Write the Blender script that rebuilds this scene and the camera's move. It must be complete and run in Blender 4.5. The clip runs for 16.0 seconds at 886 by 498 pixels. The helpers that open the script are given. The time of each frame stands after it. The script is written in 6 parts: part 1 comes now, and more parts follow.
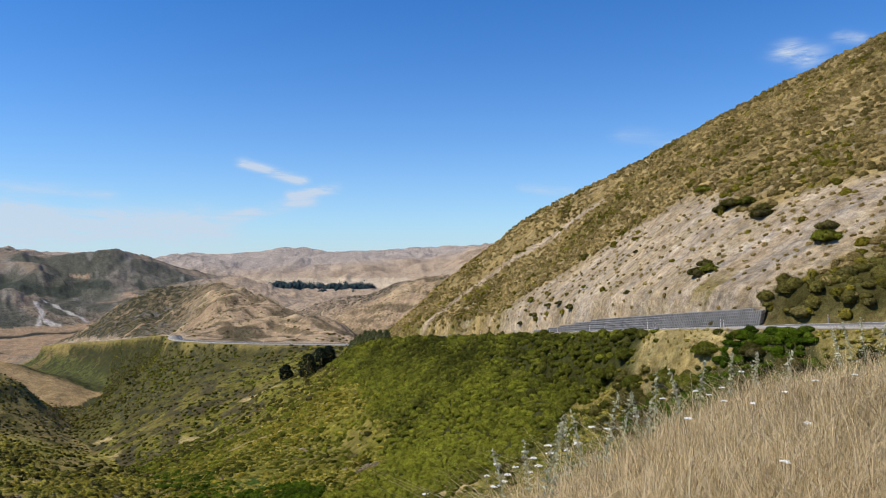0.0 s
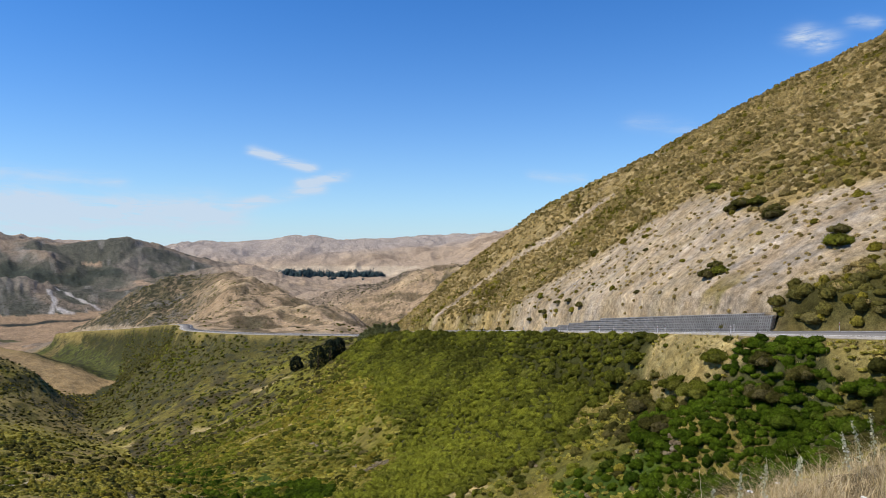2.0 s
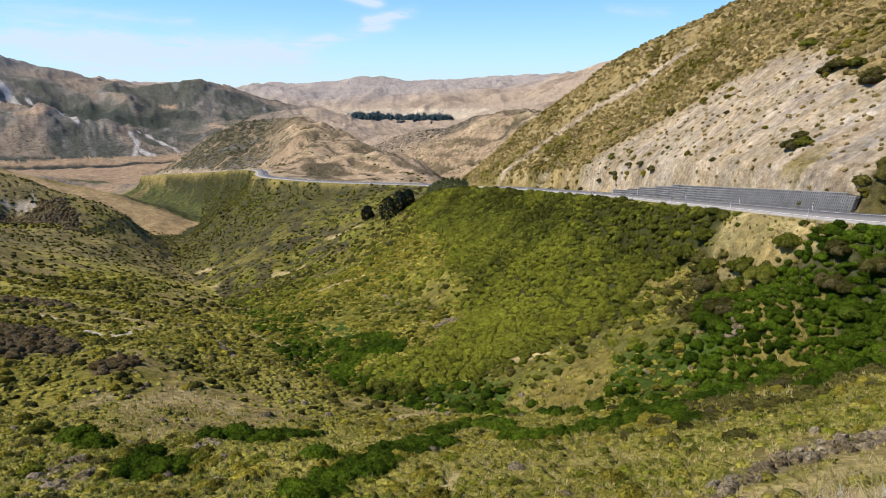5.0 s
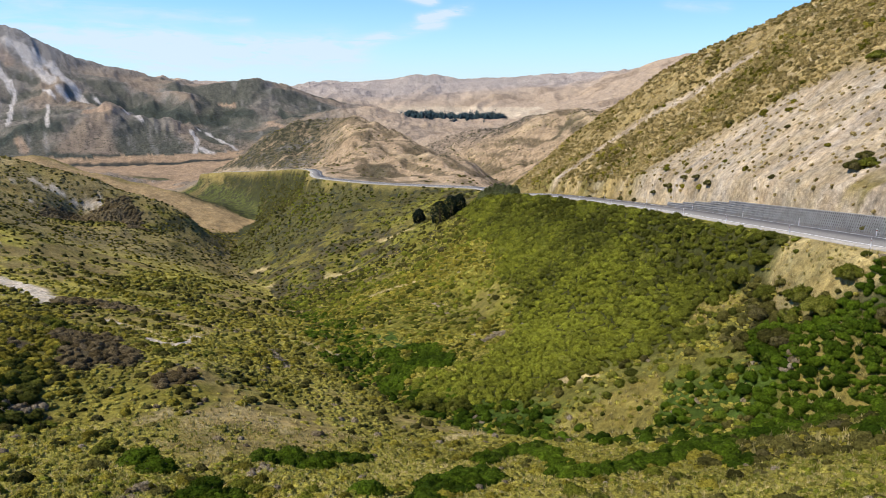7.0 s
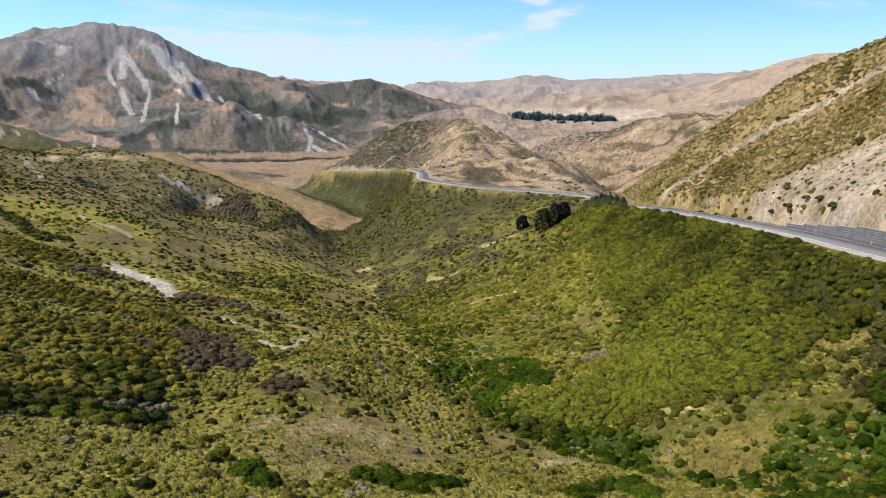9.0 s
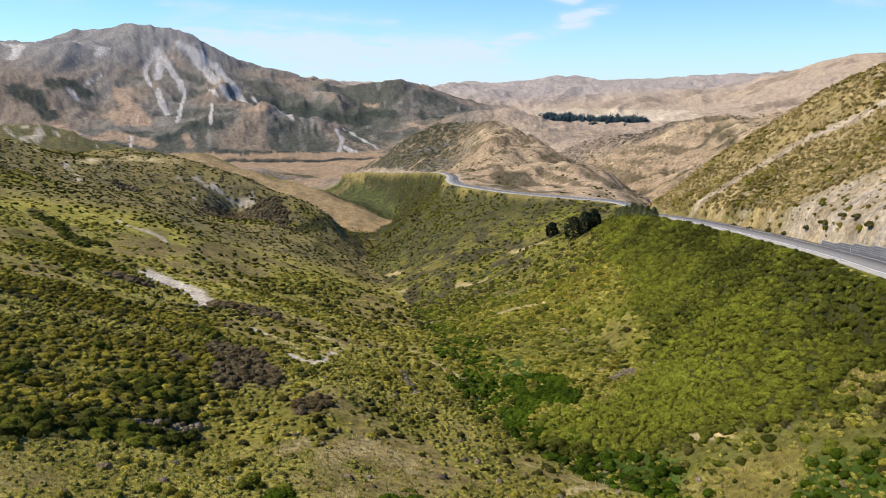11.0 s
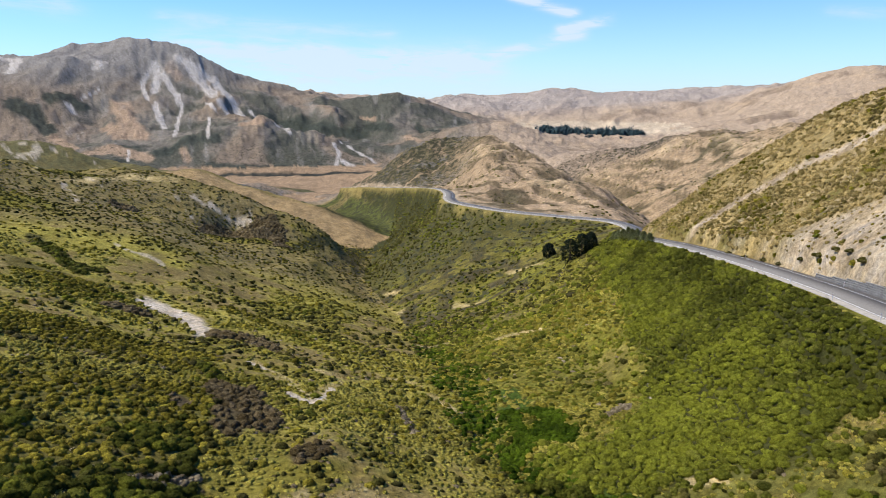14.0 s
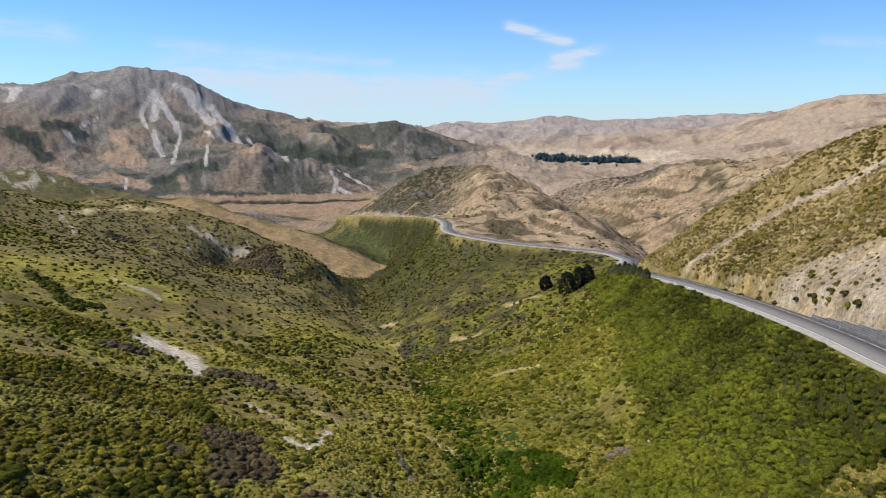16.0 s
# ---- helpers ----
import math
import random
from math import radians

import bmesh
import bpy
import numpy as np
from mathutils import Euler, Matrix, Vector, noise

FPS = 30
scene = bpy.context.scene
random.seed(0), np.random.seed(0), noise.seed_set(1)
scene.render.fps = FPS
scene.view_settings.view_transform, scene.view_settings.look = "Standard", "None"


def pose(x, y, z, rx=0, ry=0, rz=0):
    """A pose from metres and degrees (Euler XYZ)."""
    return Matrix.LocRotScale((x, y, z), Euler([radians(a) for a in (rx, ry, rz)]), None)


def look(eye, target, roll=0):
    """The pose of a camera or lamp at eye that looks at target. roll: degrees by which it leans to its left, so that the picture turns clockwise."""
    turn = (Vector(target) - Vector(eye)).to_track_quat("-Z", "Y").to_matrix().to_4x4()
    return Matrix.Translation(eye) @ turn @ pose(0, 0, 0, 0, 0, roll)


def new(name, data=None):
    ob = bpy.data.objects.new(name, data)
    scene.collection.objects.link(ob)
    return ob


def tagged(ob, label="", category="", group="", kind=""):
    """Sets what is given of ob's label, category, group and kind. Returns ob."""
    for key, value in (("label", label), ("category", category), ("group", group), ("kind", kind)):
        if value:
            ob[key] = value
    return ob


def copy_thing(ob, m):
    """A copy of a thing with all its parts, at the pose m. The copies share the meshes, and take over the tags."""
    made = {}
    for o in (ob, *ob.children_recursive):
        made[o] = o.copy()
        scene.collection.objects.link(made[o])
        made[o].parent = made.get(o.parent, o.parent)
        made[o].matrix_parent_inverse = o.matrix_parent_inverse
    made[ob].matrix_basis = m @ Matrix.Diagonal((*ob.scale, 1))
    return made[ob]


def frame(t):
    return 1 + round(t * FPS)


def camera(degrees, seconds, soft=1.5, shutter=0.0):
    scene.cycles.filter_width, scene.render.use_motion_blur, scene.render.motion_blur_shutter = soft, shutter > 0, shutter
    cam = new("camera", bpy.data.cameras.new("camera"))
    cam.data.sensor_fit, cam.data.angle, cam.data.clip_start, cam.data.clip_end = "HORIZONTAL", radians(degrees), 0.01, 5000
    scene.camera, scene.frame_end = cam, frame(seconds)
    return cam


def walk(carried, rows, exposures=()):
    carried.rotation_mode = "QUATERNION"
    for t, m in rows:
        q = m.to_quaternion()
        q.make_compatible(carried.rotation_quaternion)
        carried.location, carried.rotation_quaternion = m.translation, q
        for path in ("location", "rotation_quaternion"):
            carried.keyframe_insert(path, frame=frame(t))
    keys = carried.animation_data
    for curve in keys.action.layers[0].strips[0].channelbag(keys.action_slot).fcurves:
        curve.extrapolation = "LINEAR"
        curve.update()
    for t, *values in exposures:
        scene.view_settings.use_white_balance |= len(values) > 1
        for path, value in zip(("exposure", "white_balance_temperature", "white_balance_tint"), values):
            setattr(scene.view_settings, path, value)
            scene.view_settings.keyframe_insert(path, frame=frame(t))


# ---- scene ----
cam = camera(64.16, 16.0, soft=0.95)
# The camera rises almost straight up from a grassy bank: seconds, eye, bearing to the left, tilt and roll in degrees.
PATH = [
    (0, (-0.03, 0.10, 1.81), -9.90, 1.04, -0.02),
    (0.5, (-0.03, 0.09, 2.10), -9.60, 1.08, -0.01),
    (1, (-0.04, 0.07, 2.78), -9.37, 1.13, -0.02),
    (1.5, (-0.05, 0.04, 3.54), -9.18, 1.13, -0.03),
    (2, (-0.08, -0.02, 4.23), -9.14, 0.02, -0.00),
    (2.5, (-0.09, -0.08, 4.92), -9.20, -2.14, 0.03),
    (3, (-0.08, -0.12, 5.66), -9.24, -4.37, -0.01),
    (3.5, (-0.06, -0.14, 6.44), -9.27, -6.62, -0.07),
    (4, (-0.03, -0.13, 7.20), -9.31, -8.85, -0.12),
    (4.5, (-0.01, -0.12, 7.99), -8.14, -11.13, -0.13),
    (5, (-0.00, -0.11, 8.80), -3.58, -12.67, -0.06),
    (5.2, (0.00, -0.10, 9.16), -2.47, -12.76, -0.03),
    (7.3, (0.10, -0.14, 12.60), 1.50, -12.85, -0.15),
    (7.5, (0.10, -0.13, 12.89), 2.31, -12.75, -0.14),
    (8, (0.09, -0.09, 13.52), 4.65, -12.78, -0.08),
    (8.5, (0.07, -0.03, 14.29), 6.92, -12.79, 0.04),
    (9, (0.05, 0.01, 15.07), 9.12, -12.83, 0.15),
    (9.5, (0.04, 0.04, 15.89), 11.24, -12.85, 0.21),
    (9.7, (0.05, 0.04, 16.24), 11.55, -12.86, 0.21),
    (11.8, (0.06, 0.05, 19.91), 11.50, -12.86, 0.14),
    (12, (0.06, 0.06, 20.26), 11.48, -12.86, 0.13),
    (12.5, (0.05, 0.05, 21.18), 11.46, -12.89, 0.12),
    (13, (0.05, 0.04, 22.15), 11.42, -12.77, 0.10),
    (13.5, (0.04, 0.04, 23.05), 11.36, -12.46, 0.08),
    (14, (0.03, 0.04, 23.98), 11.31, -11.96, 0.07),
    (14.5, (0.00, 0.05, 24.90), 11.23, -11.35, 0.08),
    (15, (-0.02, 0.06, 25.85), 11.18, -10.73, 0.08),
    (15.5, (-0.05, 0.07, 26.73), 11.12, -10.12, 0.08),
    (16, (-0.07, 0.07, 27.53), 11.06, -9.84, 0.08),
]
walk(cam, [(t, pose(*eye, 90 + tilt, 0, turn) @ pose(0, 0, 0, 0, 0, roll)) for t, eye, turn, tilt, roll in PATH],
     [(0, 0.0), (2.0, 0.03), (3.5, 0.15), (5.0, 0.3), (9.0, 0.34), (14.5, 0.32), (16.0, 0.13)])

# ------------------------------------------------------------------ light ----
SUN_EL, SUN_AZ = radians(50), radians(-93)      # height, and bearing from +y towards +x
to_sun = Vector((math.sin(SUN_AZ) * math.cos(SUN_EL), math.cos(SUN_AZ) * math.cos(SUN_EL), math.sin(SUN_EL)))
sun = new("sun", bpy.data.lights.new("sun", "SUN"))
sun.data.energy, sun.data.angle, sun.data.color = 5.0, radians(0.55), (1.0, 0.925, 0.80)
sun.matrix_world = look((0, 0, 300), Vector((0, 0, 300)) - to_sun)
world = bpy.data.worlds.new("world")
scene.world, world.use_nodes = world, True
wt = world.node_tree
wt.nodes.clear()


def wn(kind, **settings):
    n = wt.nodes.new(kind)
    for key, value in settings.items():
        if key in n.inputs:
            n.inputs[key].default_value = value
    return n


sky = wt.nodes.new("ShaderNodeTexSky")
sky.sky_type, sky.sun_disc = "NISHITA", False
sky.sun_elevation, sky.sun_rotation = SUN_EL, SUN_AZ
sky.altitude, sky.air_density, sky.dust_density, sky.ozone_density = 900, 1.0, 0.0, 1.5
back = wt.nodes.new("ShaderNodeBackground")
back.inputs["Strength"].default_value = 0.108
wout = wt.nodes.new("ShaderNodeOutputWorld")
deep = wt.nodes.new("ShaderNodeHueSaturation")
deep.inputs["Saturation"].default_value = 1.3
cast = wt.nodes.new("ShaderNodeMix")
cast.data_type, cast.blend_type = "RGBA", "MULTIPLY"
cast.inputs[0].default_value = 1.0
cast.inputs[7].default_value = (0.52, 1.00, 1.42, 1)
wt.links.new(sky.outputs[0], deep.inputs["Color"])
wt.links.new(deep.outputs[0], cast.inputs[6])


def wmath(op, a, b=None, c=None):
    n = wt.nodes.new("ShaderNodeMath")
    n.operation = op
    for sock, v in zip(n.inputs, (a, b, c)):
        if isinstance(v, bpy.types.NodeSocket):
            wt.links.new(v, sock)
        elif v is not None:
            sock.default_value = v
    return n.outputs[0]


def wisp_field():
    """High thin cloud: soft strokes over the sky, broken up by drawn-out noise."""
    co = wt.nodes.new("ShaderNodeTexCoord")
    sep = wt.nodes.new("ShaderNodeSeparateXYZ")
    wt.links.new(co.outputs["Generated"], sep.inputs[0])
    u, v = wmath("ARCTAN2", sep.outputs[0], sep.outputs[1]), wmath("ARCSINE", sep.outputs[2])
    comb = wt.nodes.new("ShaderNodeCombineXYZ")
    wt.links.new(wmath("MULTIPLY", wmath("ADD", u, wmath("MULTIPLY", v, 0.8)), 9.0), comb.inputs[0])
    wt.links.new(wmath("MULTIPLY", v, 46.0), comb.inputs[1])
    noise_tex = wt.nodes.new("ShaderNodeTexNoise")
    noise_tex.inputs["Scale"].default_value, noise_tex.inputs["Detail"].default_value = 1.6, 7.0
    noise_tex.inputs["Roughness"].default_value, noise_tex.inputs["Distortion"].default_value = 0.62, 0.5
    wt.links.new(comb.outputs[0], noise_tex.inputs["Vector"])
    total = None
    for (u0, v0), (u1, v1), width, power in CLOUDS:
        du, dv = u1 - u0, v1 - v0
        n2 = du * du + dv * dv
        a, b = wmath("SUBTRACT", u, u0), wmath("SUBTRACT", v, v0)
        t = wmath("DIVIDE", wmath("ADD", wmath("MULTIPLY", a, du), wmath("MULTIPLY", b, dv)), n2)
        t = wmath("MINIMUM", wmath("MAXIMUM", t, 0.0), 1.0)
        ea, eb = wmath("SUBTRACT", a, wmath("MULTIPLY", t, du)), wmath("SUBTRACT", b, wmath("MULTIPLY", t, dv))
        d2 = wmath("ADD", wmath("MULTIPLY", wmath("MULTIPLY", ea, ea), 0.35), wmath("MULTIPLY", eb, eb))
        g = wmath("MULTIPLY", wmath("POWER", 2.718, wmath("DIVIDE", d2, -width * width)), power)
        total = g if total is None else wmath("ADD", total, g)
    ragged = wt.nodes.new("ShaderNodeMapRange")
    for sock, val in (("From Min", 0.36), ("From Max", 0.68), ("To Min", 0.12), ("To Max", 1.25)):
        ragged.inputs[sock].default_value = val
    wt.links.new(noise_tex.outputs["Fac"], ragged.inputs["Value"])
    haze = wmath("MULTIPLY", wmath("POWER", 2.718, wmath("DIVIDE", wmath("ABSOLUTE", v), -0.11)), 0.80)
    return wmath("MINIMUM", wmath("ADD", wmath("MULTIPLY", total, ragged.outputs[0]), haze), 0.9)


CLOUDS = [((-0.101, 0.134), (-0.026, 0.112), 0.0055, 1.15),
          ((0.022, 0.103), (-0.036, 0.092), 0.0055, 1.2),
          ((-0.016, 0.085), (-0.125, 0.059), 0.0065, 0.8),
          ((-0.387, 0.037), (-0.169, 0.056), 0.017, 0.5),
          ((0.632, 0.262), (0.650, 0.254), 0.0105, 1.25),
          ((0.689, 0.272), (0.707, 0.267), 0.006, 0.5),
          ((0.429, 0.172), (0.488, 0.161), 0.01, 0.22),
          ((-0.736, 0.115), (-0.672, 0.109), 0.012, 0.35),
          ((-0.558, 0.102), (-0.274, 0.087), 0.008, 0.28),
          ((-0.54, 0.067), (-0.366, 0.056), 0.02, 0.5),
          ((-0.426, 0.055), (-0.142, 0.043), 0.018, 0.5),
          ((0.288, 0.104), (0.351, 0.097), 0.006, 0.3)]
veil = wt.nodes.new("ShaderNodeMix")
veil.data_type = "RGBA"
wt.links.new(wisp_field(), veil.inputs[0])
wt.links.new(cast.outputs[2], veil.inputs[6])
veil.inputs[7].default_value = (5.4, 6.3, 7.55, 1)
wt.links.new(veil.outputs[2], back.inputs["Color"])
wt.links.new(back.outputs[0], wout.inputs["Surface"])


# -------------------------------------------------------------- materials ----
def material(name, rough=0.9, spec=0.2):
    m = bpy.data.materials.new(name)
    m.use_nodes = True
    b = m.node_tree.nodes["Principled BSDF"]
    b.inputs["Roughness"].default_value = rough
    b.inputs["Specular IOR Level"].default_value = spec
    return m, m.node_tree, b


def node(tree, kind, inputs=None, **props):
    n = tree.nodes.new(kind)
    for k, v in props.items():
        exec_set(n, k, v)
    for k, v in (inputs or {}).items():
        if isinstance(v, bpy.types.NodeSocket):
            tree.links.new(v, n.inputs[k])
        else:
            n.inputs[k].default_value = v
    return n


def exec_set(n, key, value):
    if key == "operation":
        n.operation = value
    elif key == "blend_type":
        n.blend_type = value
    elif key == "data_type":
        n.data_type = value
    elif key == "attribute_name":
        n.attribute_name = value


def mix_rgb(tree, blend, fac, a, b):
    n = tree.nodes.new("ShaderNodeMix")
    n.data_type, n.blend_type = "RGBA", blend
    for sock, v in ((n.inputs[0], fac), (n.inputs[6], a), (n.inputs[7], b)):
        if isinstance(v, bpy.types.NodeSocket):
            tree.links.new(v, sock)
        else:
            sock.default_value = v
    return n.outputs[2]


def grain(tree, scale, detail=4.0, lo=0.3, hi=0.7, out=(0.7, 1.3), rough=0.6):
    """Noise in metres, mapped to a grey factor."""
    geo = tree.nodes.new("ShaderNodeNewGeometry")
    n = node(tree, "ShaderNodeTexNoise", {"Vector": geo.outputs["Position"], "Scale": scale, "Detail": detail, "Roughness": rough})
    m = node(tree, "ShaderNodeMapRange", {"Value": n.outputs["Fac"], "From Min": lo, "From Max": hi, "To Min": out[0], "To Max": out[1]})
    return m.outputs[0]


def ground_material():
    """Takes the cover's colour, with some gap shade and far haze in it, from the mesh and adds grass, gravel, scrub
    specks and soil grain at several sizes.
    """
    m, t, b = material("ground_cover", 0.97, 0.02)
    col = node(t, "ShaderNodeAttribute", attribute_name="cover").outputs["Color"]
    scrubby = node(t, "ShaderNodeAttribute", attribute_name="scrubby").outputs["Fac"]
    craggy = node(t, "ShaderNodeAttribute", attribute_name="craggy").outputs["Fac"]
    g1, g2, g3 = grain(t, 0.09, 5, out=(0.78, 1.22)), grain(t, 0.9, 6, out=(0.5, 1.5), rough=0.7), grain(t, 7.0, 4, out=(0.6, 1.4))
    f = node(t, "ShaderNodeMath", {0: g1, 1: g2}, operation="MULTIPLY").outputs[0]
    f = node(t, "ShaderNodeMath", {0: f, 1: g3}, operation="MULTIPLY").outputs[0]
    f = node(t, "ShaderNodeMath", {0: f, 1: grain(t, 0.22, 6, lo=0.35, hi=0.65, out=(0.74, 1.2), rough=0.7)}, operation="MULTIPLY").outputs[0]
    shade = mix_rgb(t, "MULTIPLY", 1.0, col, node(t, "ShaderNodeCombineColor", {0: f, 1: f, 2: f}).outputs[0])
    hue = grain(t, 0.35, 3, out=(0.0, 1.0))
    warm = mix_rgb(t, "MULTIPLY", hue, shade, (1.08, 0.98, 0.82, 1))
    # low bushes and stones that dot the far slopes
    dots = grain(t, 0.17, 3, lo=0.30, hi=0.72, out=(0.0, 1.0), rough=0.65)
    gap = node(t, "ShaderNodeMath", {0: 1.02, 1: scrubby}, operation="SUBTRACT").outputs[0]
    over = node(t, "ShaderNodeMath", {0: dots, 1: gap}, operation="SUBTRACT").outputs[0]
    spot = node(t, "ShaderNodeMapRange", {"Value": over, "From Min": 0.0, "From Max": 0.07, "To Min": 0.0, "To Max": 0.85}).outputs[0]
    warm = mix_rgb(t, "MIX", spot, warm, (0.042, 0.044, 0.026, 1))
    t.links.new(warm, b.inputs["Base Color"])
    crag = grain(t, 0.022, 9, lo=0.2, hi=0.8, out=(0.0, 1.0), rough=0.66)
    big = node(t, "ShaderNodeBump", {"Height": crag, "Strength": craggy, "Distance": 46.0})
    rib = grain(t, 0.085, 8, lo=0.2, hi=0.8, out=(0.0, 1.0), rough=0.68)
    small = node(t, "ShaderNodeBump", {"Height": rib, "Strength": craggy, "Distance": 12.0, "Normal": big.outputs[0]})
    bump = node(t, "ShaderNodeBump", {"Height": g2, "Strength": 0.7, "Distance": 0.4, "Normal": small.outputs[0]})
    fine = node(t, "ShaderNodeBump", {"Height": g3, "Strength": 0.35, "Distance": 0.05, "Normal": bump.outputs[0]})
    t.links.new(fine.outputs[0], b.inputs["Normal"])
    return m


def leaf_material(name, dark, light, dry, rough=0.75, domed=True, through_light=0.10):
    """Foliage: one colour per plant between dark and light, a little dry, with leaf to leaf change and leafy relief."""
    m, t, b = material(name, rough, 0.015)
    tint = node(t, "ShaderNodeAttribute", attribute_name="tint").outputs["Fac"]
    isl = t.nodes.new("ShaderNodeNewGeometry").outputs["Random Per Island"]
    c = mix_rgb(t, "MIX", tint, (*dark, 1), (*light, 1))
    k = node(t, "ShaderNodeMapRange", {"Value": isl, "From Min": 0.8, "From Max": 1.0, "To Min": 0.0, "To Max": 0.3 if domed else 0.75}).outputs[0]
    c = mix_rgb(t, "MIX", k, c, (*dry, 1))
    g = grain(t, 0.07, 3, out=(0.8, 1.2))
    if domed:
        sprig, leafy = grain(t, 1.7, 5, out=(0.55, 1.45), rough=0.75), grain(t, 5.0, 3, out=(0.55, 1.45), rough=0.7)
        g = node(t, "ShaderNodeMath", {0: g, 1: sprig}, operation="MULTIPLY").outputs[0]
        g = node(t, "ShaderNodeMath", {0: g, 1: leafy}, operation="MULTIPLY").outputs[0]
    c = mix_rgb(t, "MULTIPLY", 1.0, c, node(t, "ShaderNodeCombineColor", {0: g, 1: g, 2: g}).outputs[0])
    t.links.new(c, b.inputs["Base Color"])
    if domed:
        out = node(t, "ShaderNodeAttribute", attribute_name="outward").outputs["Vector"]
        tuft_bump = node(t, "ShaderNodeBump", {"Height": grain(t, 2.4, 4, lo=0.2, hi=0.8, out=(0, 1), rough=0.65), "Strength": 0.85, "Distance": 0.55, "Normal": out})
        leaf_bump = node(t, "ShaderNodeBump", {"Height": grain(t, 6.5, 3, lo=0.2, hi=0.8, out=(0, 1), rough=0.7), "Strength": 0.8, "Distance": 0.3, "Normal": tuft_bump.outputs[0]})
        t.links.new(leaf_bump.outputs[0], b.inputs["Normal"])
    thin = node(t, "ShaderNodeBsdfTranslucent", {"Color": c})
    both = node(t, "ShaderNodeMixShader", {0: through_light, 1: b.outputs[0], 2: thin.outputs[0]})
    t.links.new(both.outputs[0], t.nodes["Material Output"].inputs["Surface"])
    return m


def plain_material(name, colour, rough=0.8, spec=0.3, scale=6.0, amount=0.15, metal=0.0):
    m, t, b = material(name, rough, spec)
    g = grain(t, scale, 5, out=(1 - amount, 1 + amount))
    g2 = grain(t, scale / 12, 3, out=(1 - amount, 1 + amount))
    f = node(t, "ShaderNodeMath", {0: g, 1: g2}, operation="MULTIPLY").outputs[0]
    c = mix_rgb(t, "MULTIPLY", 1.0, (*colour, 1), node(t, "ShaderNodeCombineColor", {0: f, 1: f, 2: f}).outputs[0])
    t.links.new(c, b.inputs["Base Color"])
    b.inputs["Metallic"].default_value = metal
    return m


GROUND = ground_material()
CANOPY = leaf_material("canopy_leaf", (0.066, 0.072, 0.012), (0.252, 0.266, 0.028), (0.25, 0.23, 0.06))
SCRUB = leaf_material("scrub_leaf", (0.120, 0.106, 0.014), (0.410, 0.345, 0.046), (0.36, 0.29, 0.10))
DARKSCRUB = leaf_material("dark_scrub_leaf", (0.048, 0.048, 0.011), (0.165, 0.146, 0.036), (0.24, 0.19, 0.10))
FERN = leaf_material("fern_leaf", (0.030, 0.055, 0.004), (0.112, 0.170, 0.011), (0.16, 0.19, 0.03))
TUSSOCK = leaf_material("tussock_leaf", (0.150, 0.118, 0.034), (0.500, 0.372, 0.150), (0.58, 0.45, 0.22))
GRASS = leaf_material("dry_grass_leaf", (0.300, 0.215, 0.085), (0.800, 0.640, 0.380), (0.90, 0.78, 0.54), domed=False, through_light=0.3)
BUGLOSS = leaf_material("bugloss_leaf", (0.420, 0.430, 0.260), (0.680, 0.670, 0.480), (0.60, 0.56, 0.54), domed=False, through_light=0.35)
TWIG = leaf_material("twig", (0.190, 0.150, 0.100), (0.400, 0.340, 0.250), (0.45, 0.39, 0.30), domed=False)
VERGE = leaf_material("verge_grass_leaf", (0.290, 0.255, 0.066), (0.640, 0.520, 0.220), (0.70, 0.57, 0.30), domed=False, through_light=0.4)
WILLOW = leaf_material("willow_leaf", (0.130, 0.150, 0.060), (0.260, 0.280, 0.120), (0.28, 0.28, 0.14))
CARPET = leaf_material("cushion_leaf", (0.200, 0.186, 0.028), (0.470, 0.405, 0.080), (0.36, 0.29, 0.10))
TWIGGY = leaf_material("twig_scrub_leaf", (0.215, 0.165, 0.092), (0.430, 0.350, 0.225), (0.45, 0.39, 0.30))
GREENGRASS = leaf_material("green_grass_leaf", (0.170, 0.175, 0.026), (0.430, 0.400, 0.095), (0.52, 0.45, 0.18), domed=False, through_light=0.3)
BROWN = leaf_material("dead_thicket_leaf", (0.110, 0.080, 0.034), (0.260, 0.200, 0.105), (0.24, 0.20, 0.15))
CONIFER = leaf_material("conifer_leaf", (0.014, 0.024, 0.016), (0.036, 0.048, 0.032), (0.05, 0.05, 0.03))
# needle green shifted bluer and paler, with the basin's distance haze painted in
PINE = leaf_material("pine_leaf_hazed", (0.030, 0.056, 0.066), (0.060, 0.096, 0.108), (0.07, 0.10, 0.10))
BARK = plain_material("bark", (0.11, 0.085, 0.06), 0.95, 0.1, 14)
ASPHALT = plain_material("asphalt", (0.190, 0.178, 0.158), 0.9, 0.08, 30, 0.18)
GRAVEL = plain_material("gravel", (0.30, 0.275, 0.235), 0.95, 0.05, 12, 0.25)
PAINT = plain_material("white_paint", (0.78, 0.78, 0.76), 0.6, 0.4, 20, 0.06)
CONCRETE = plain_material("concrete", (0.27, 0.262, 0.245), 0.9, 0.2, 8, 0.2)

# ---------------------------------------------------------------- terrain ----
def hash2(ix, iy, seed):
    n = (ix * 374761393 + iy * 668265263 + seed * 974634777) & 0xFFFFFFFF
    n = ((n ^ (n >> 13)) * 1274126177) & 0xFFFFFFFF
    return ((n ^ (n >> 16)) & 0xFFFFFF) / float(0xFFFFFF)


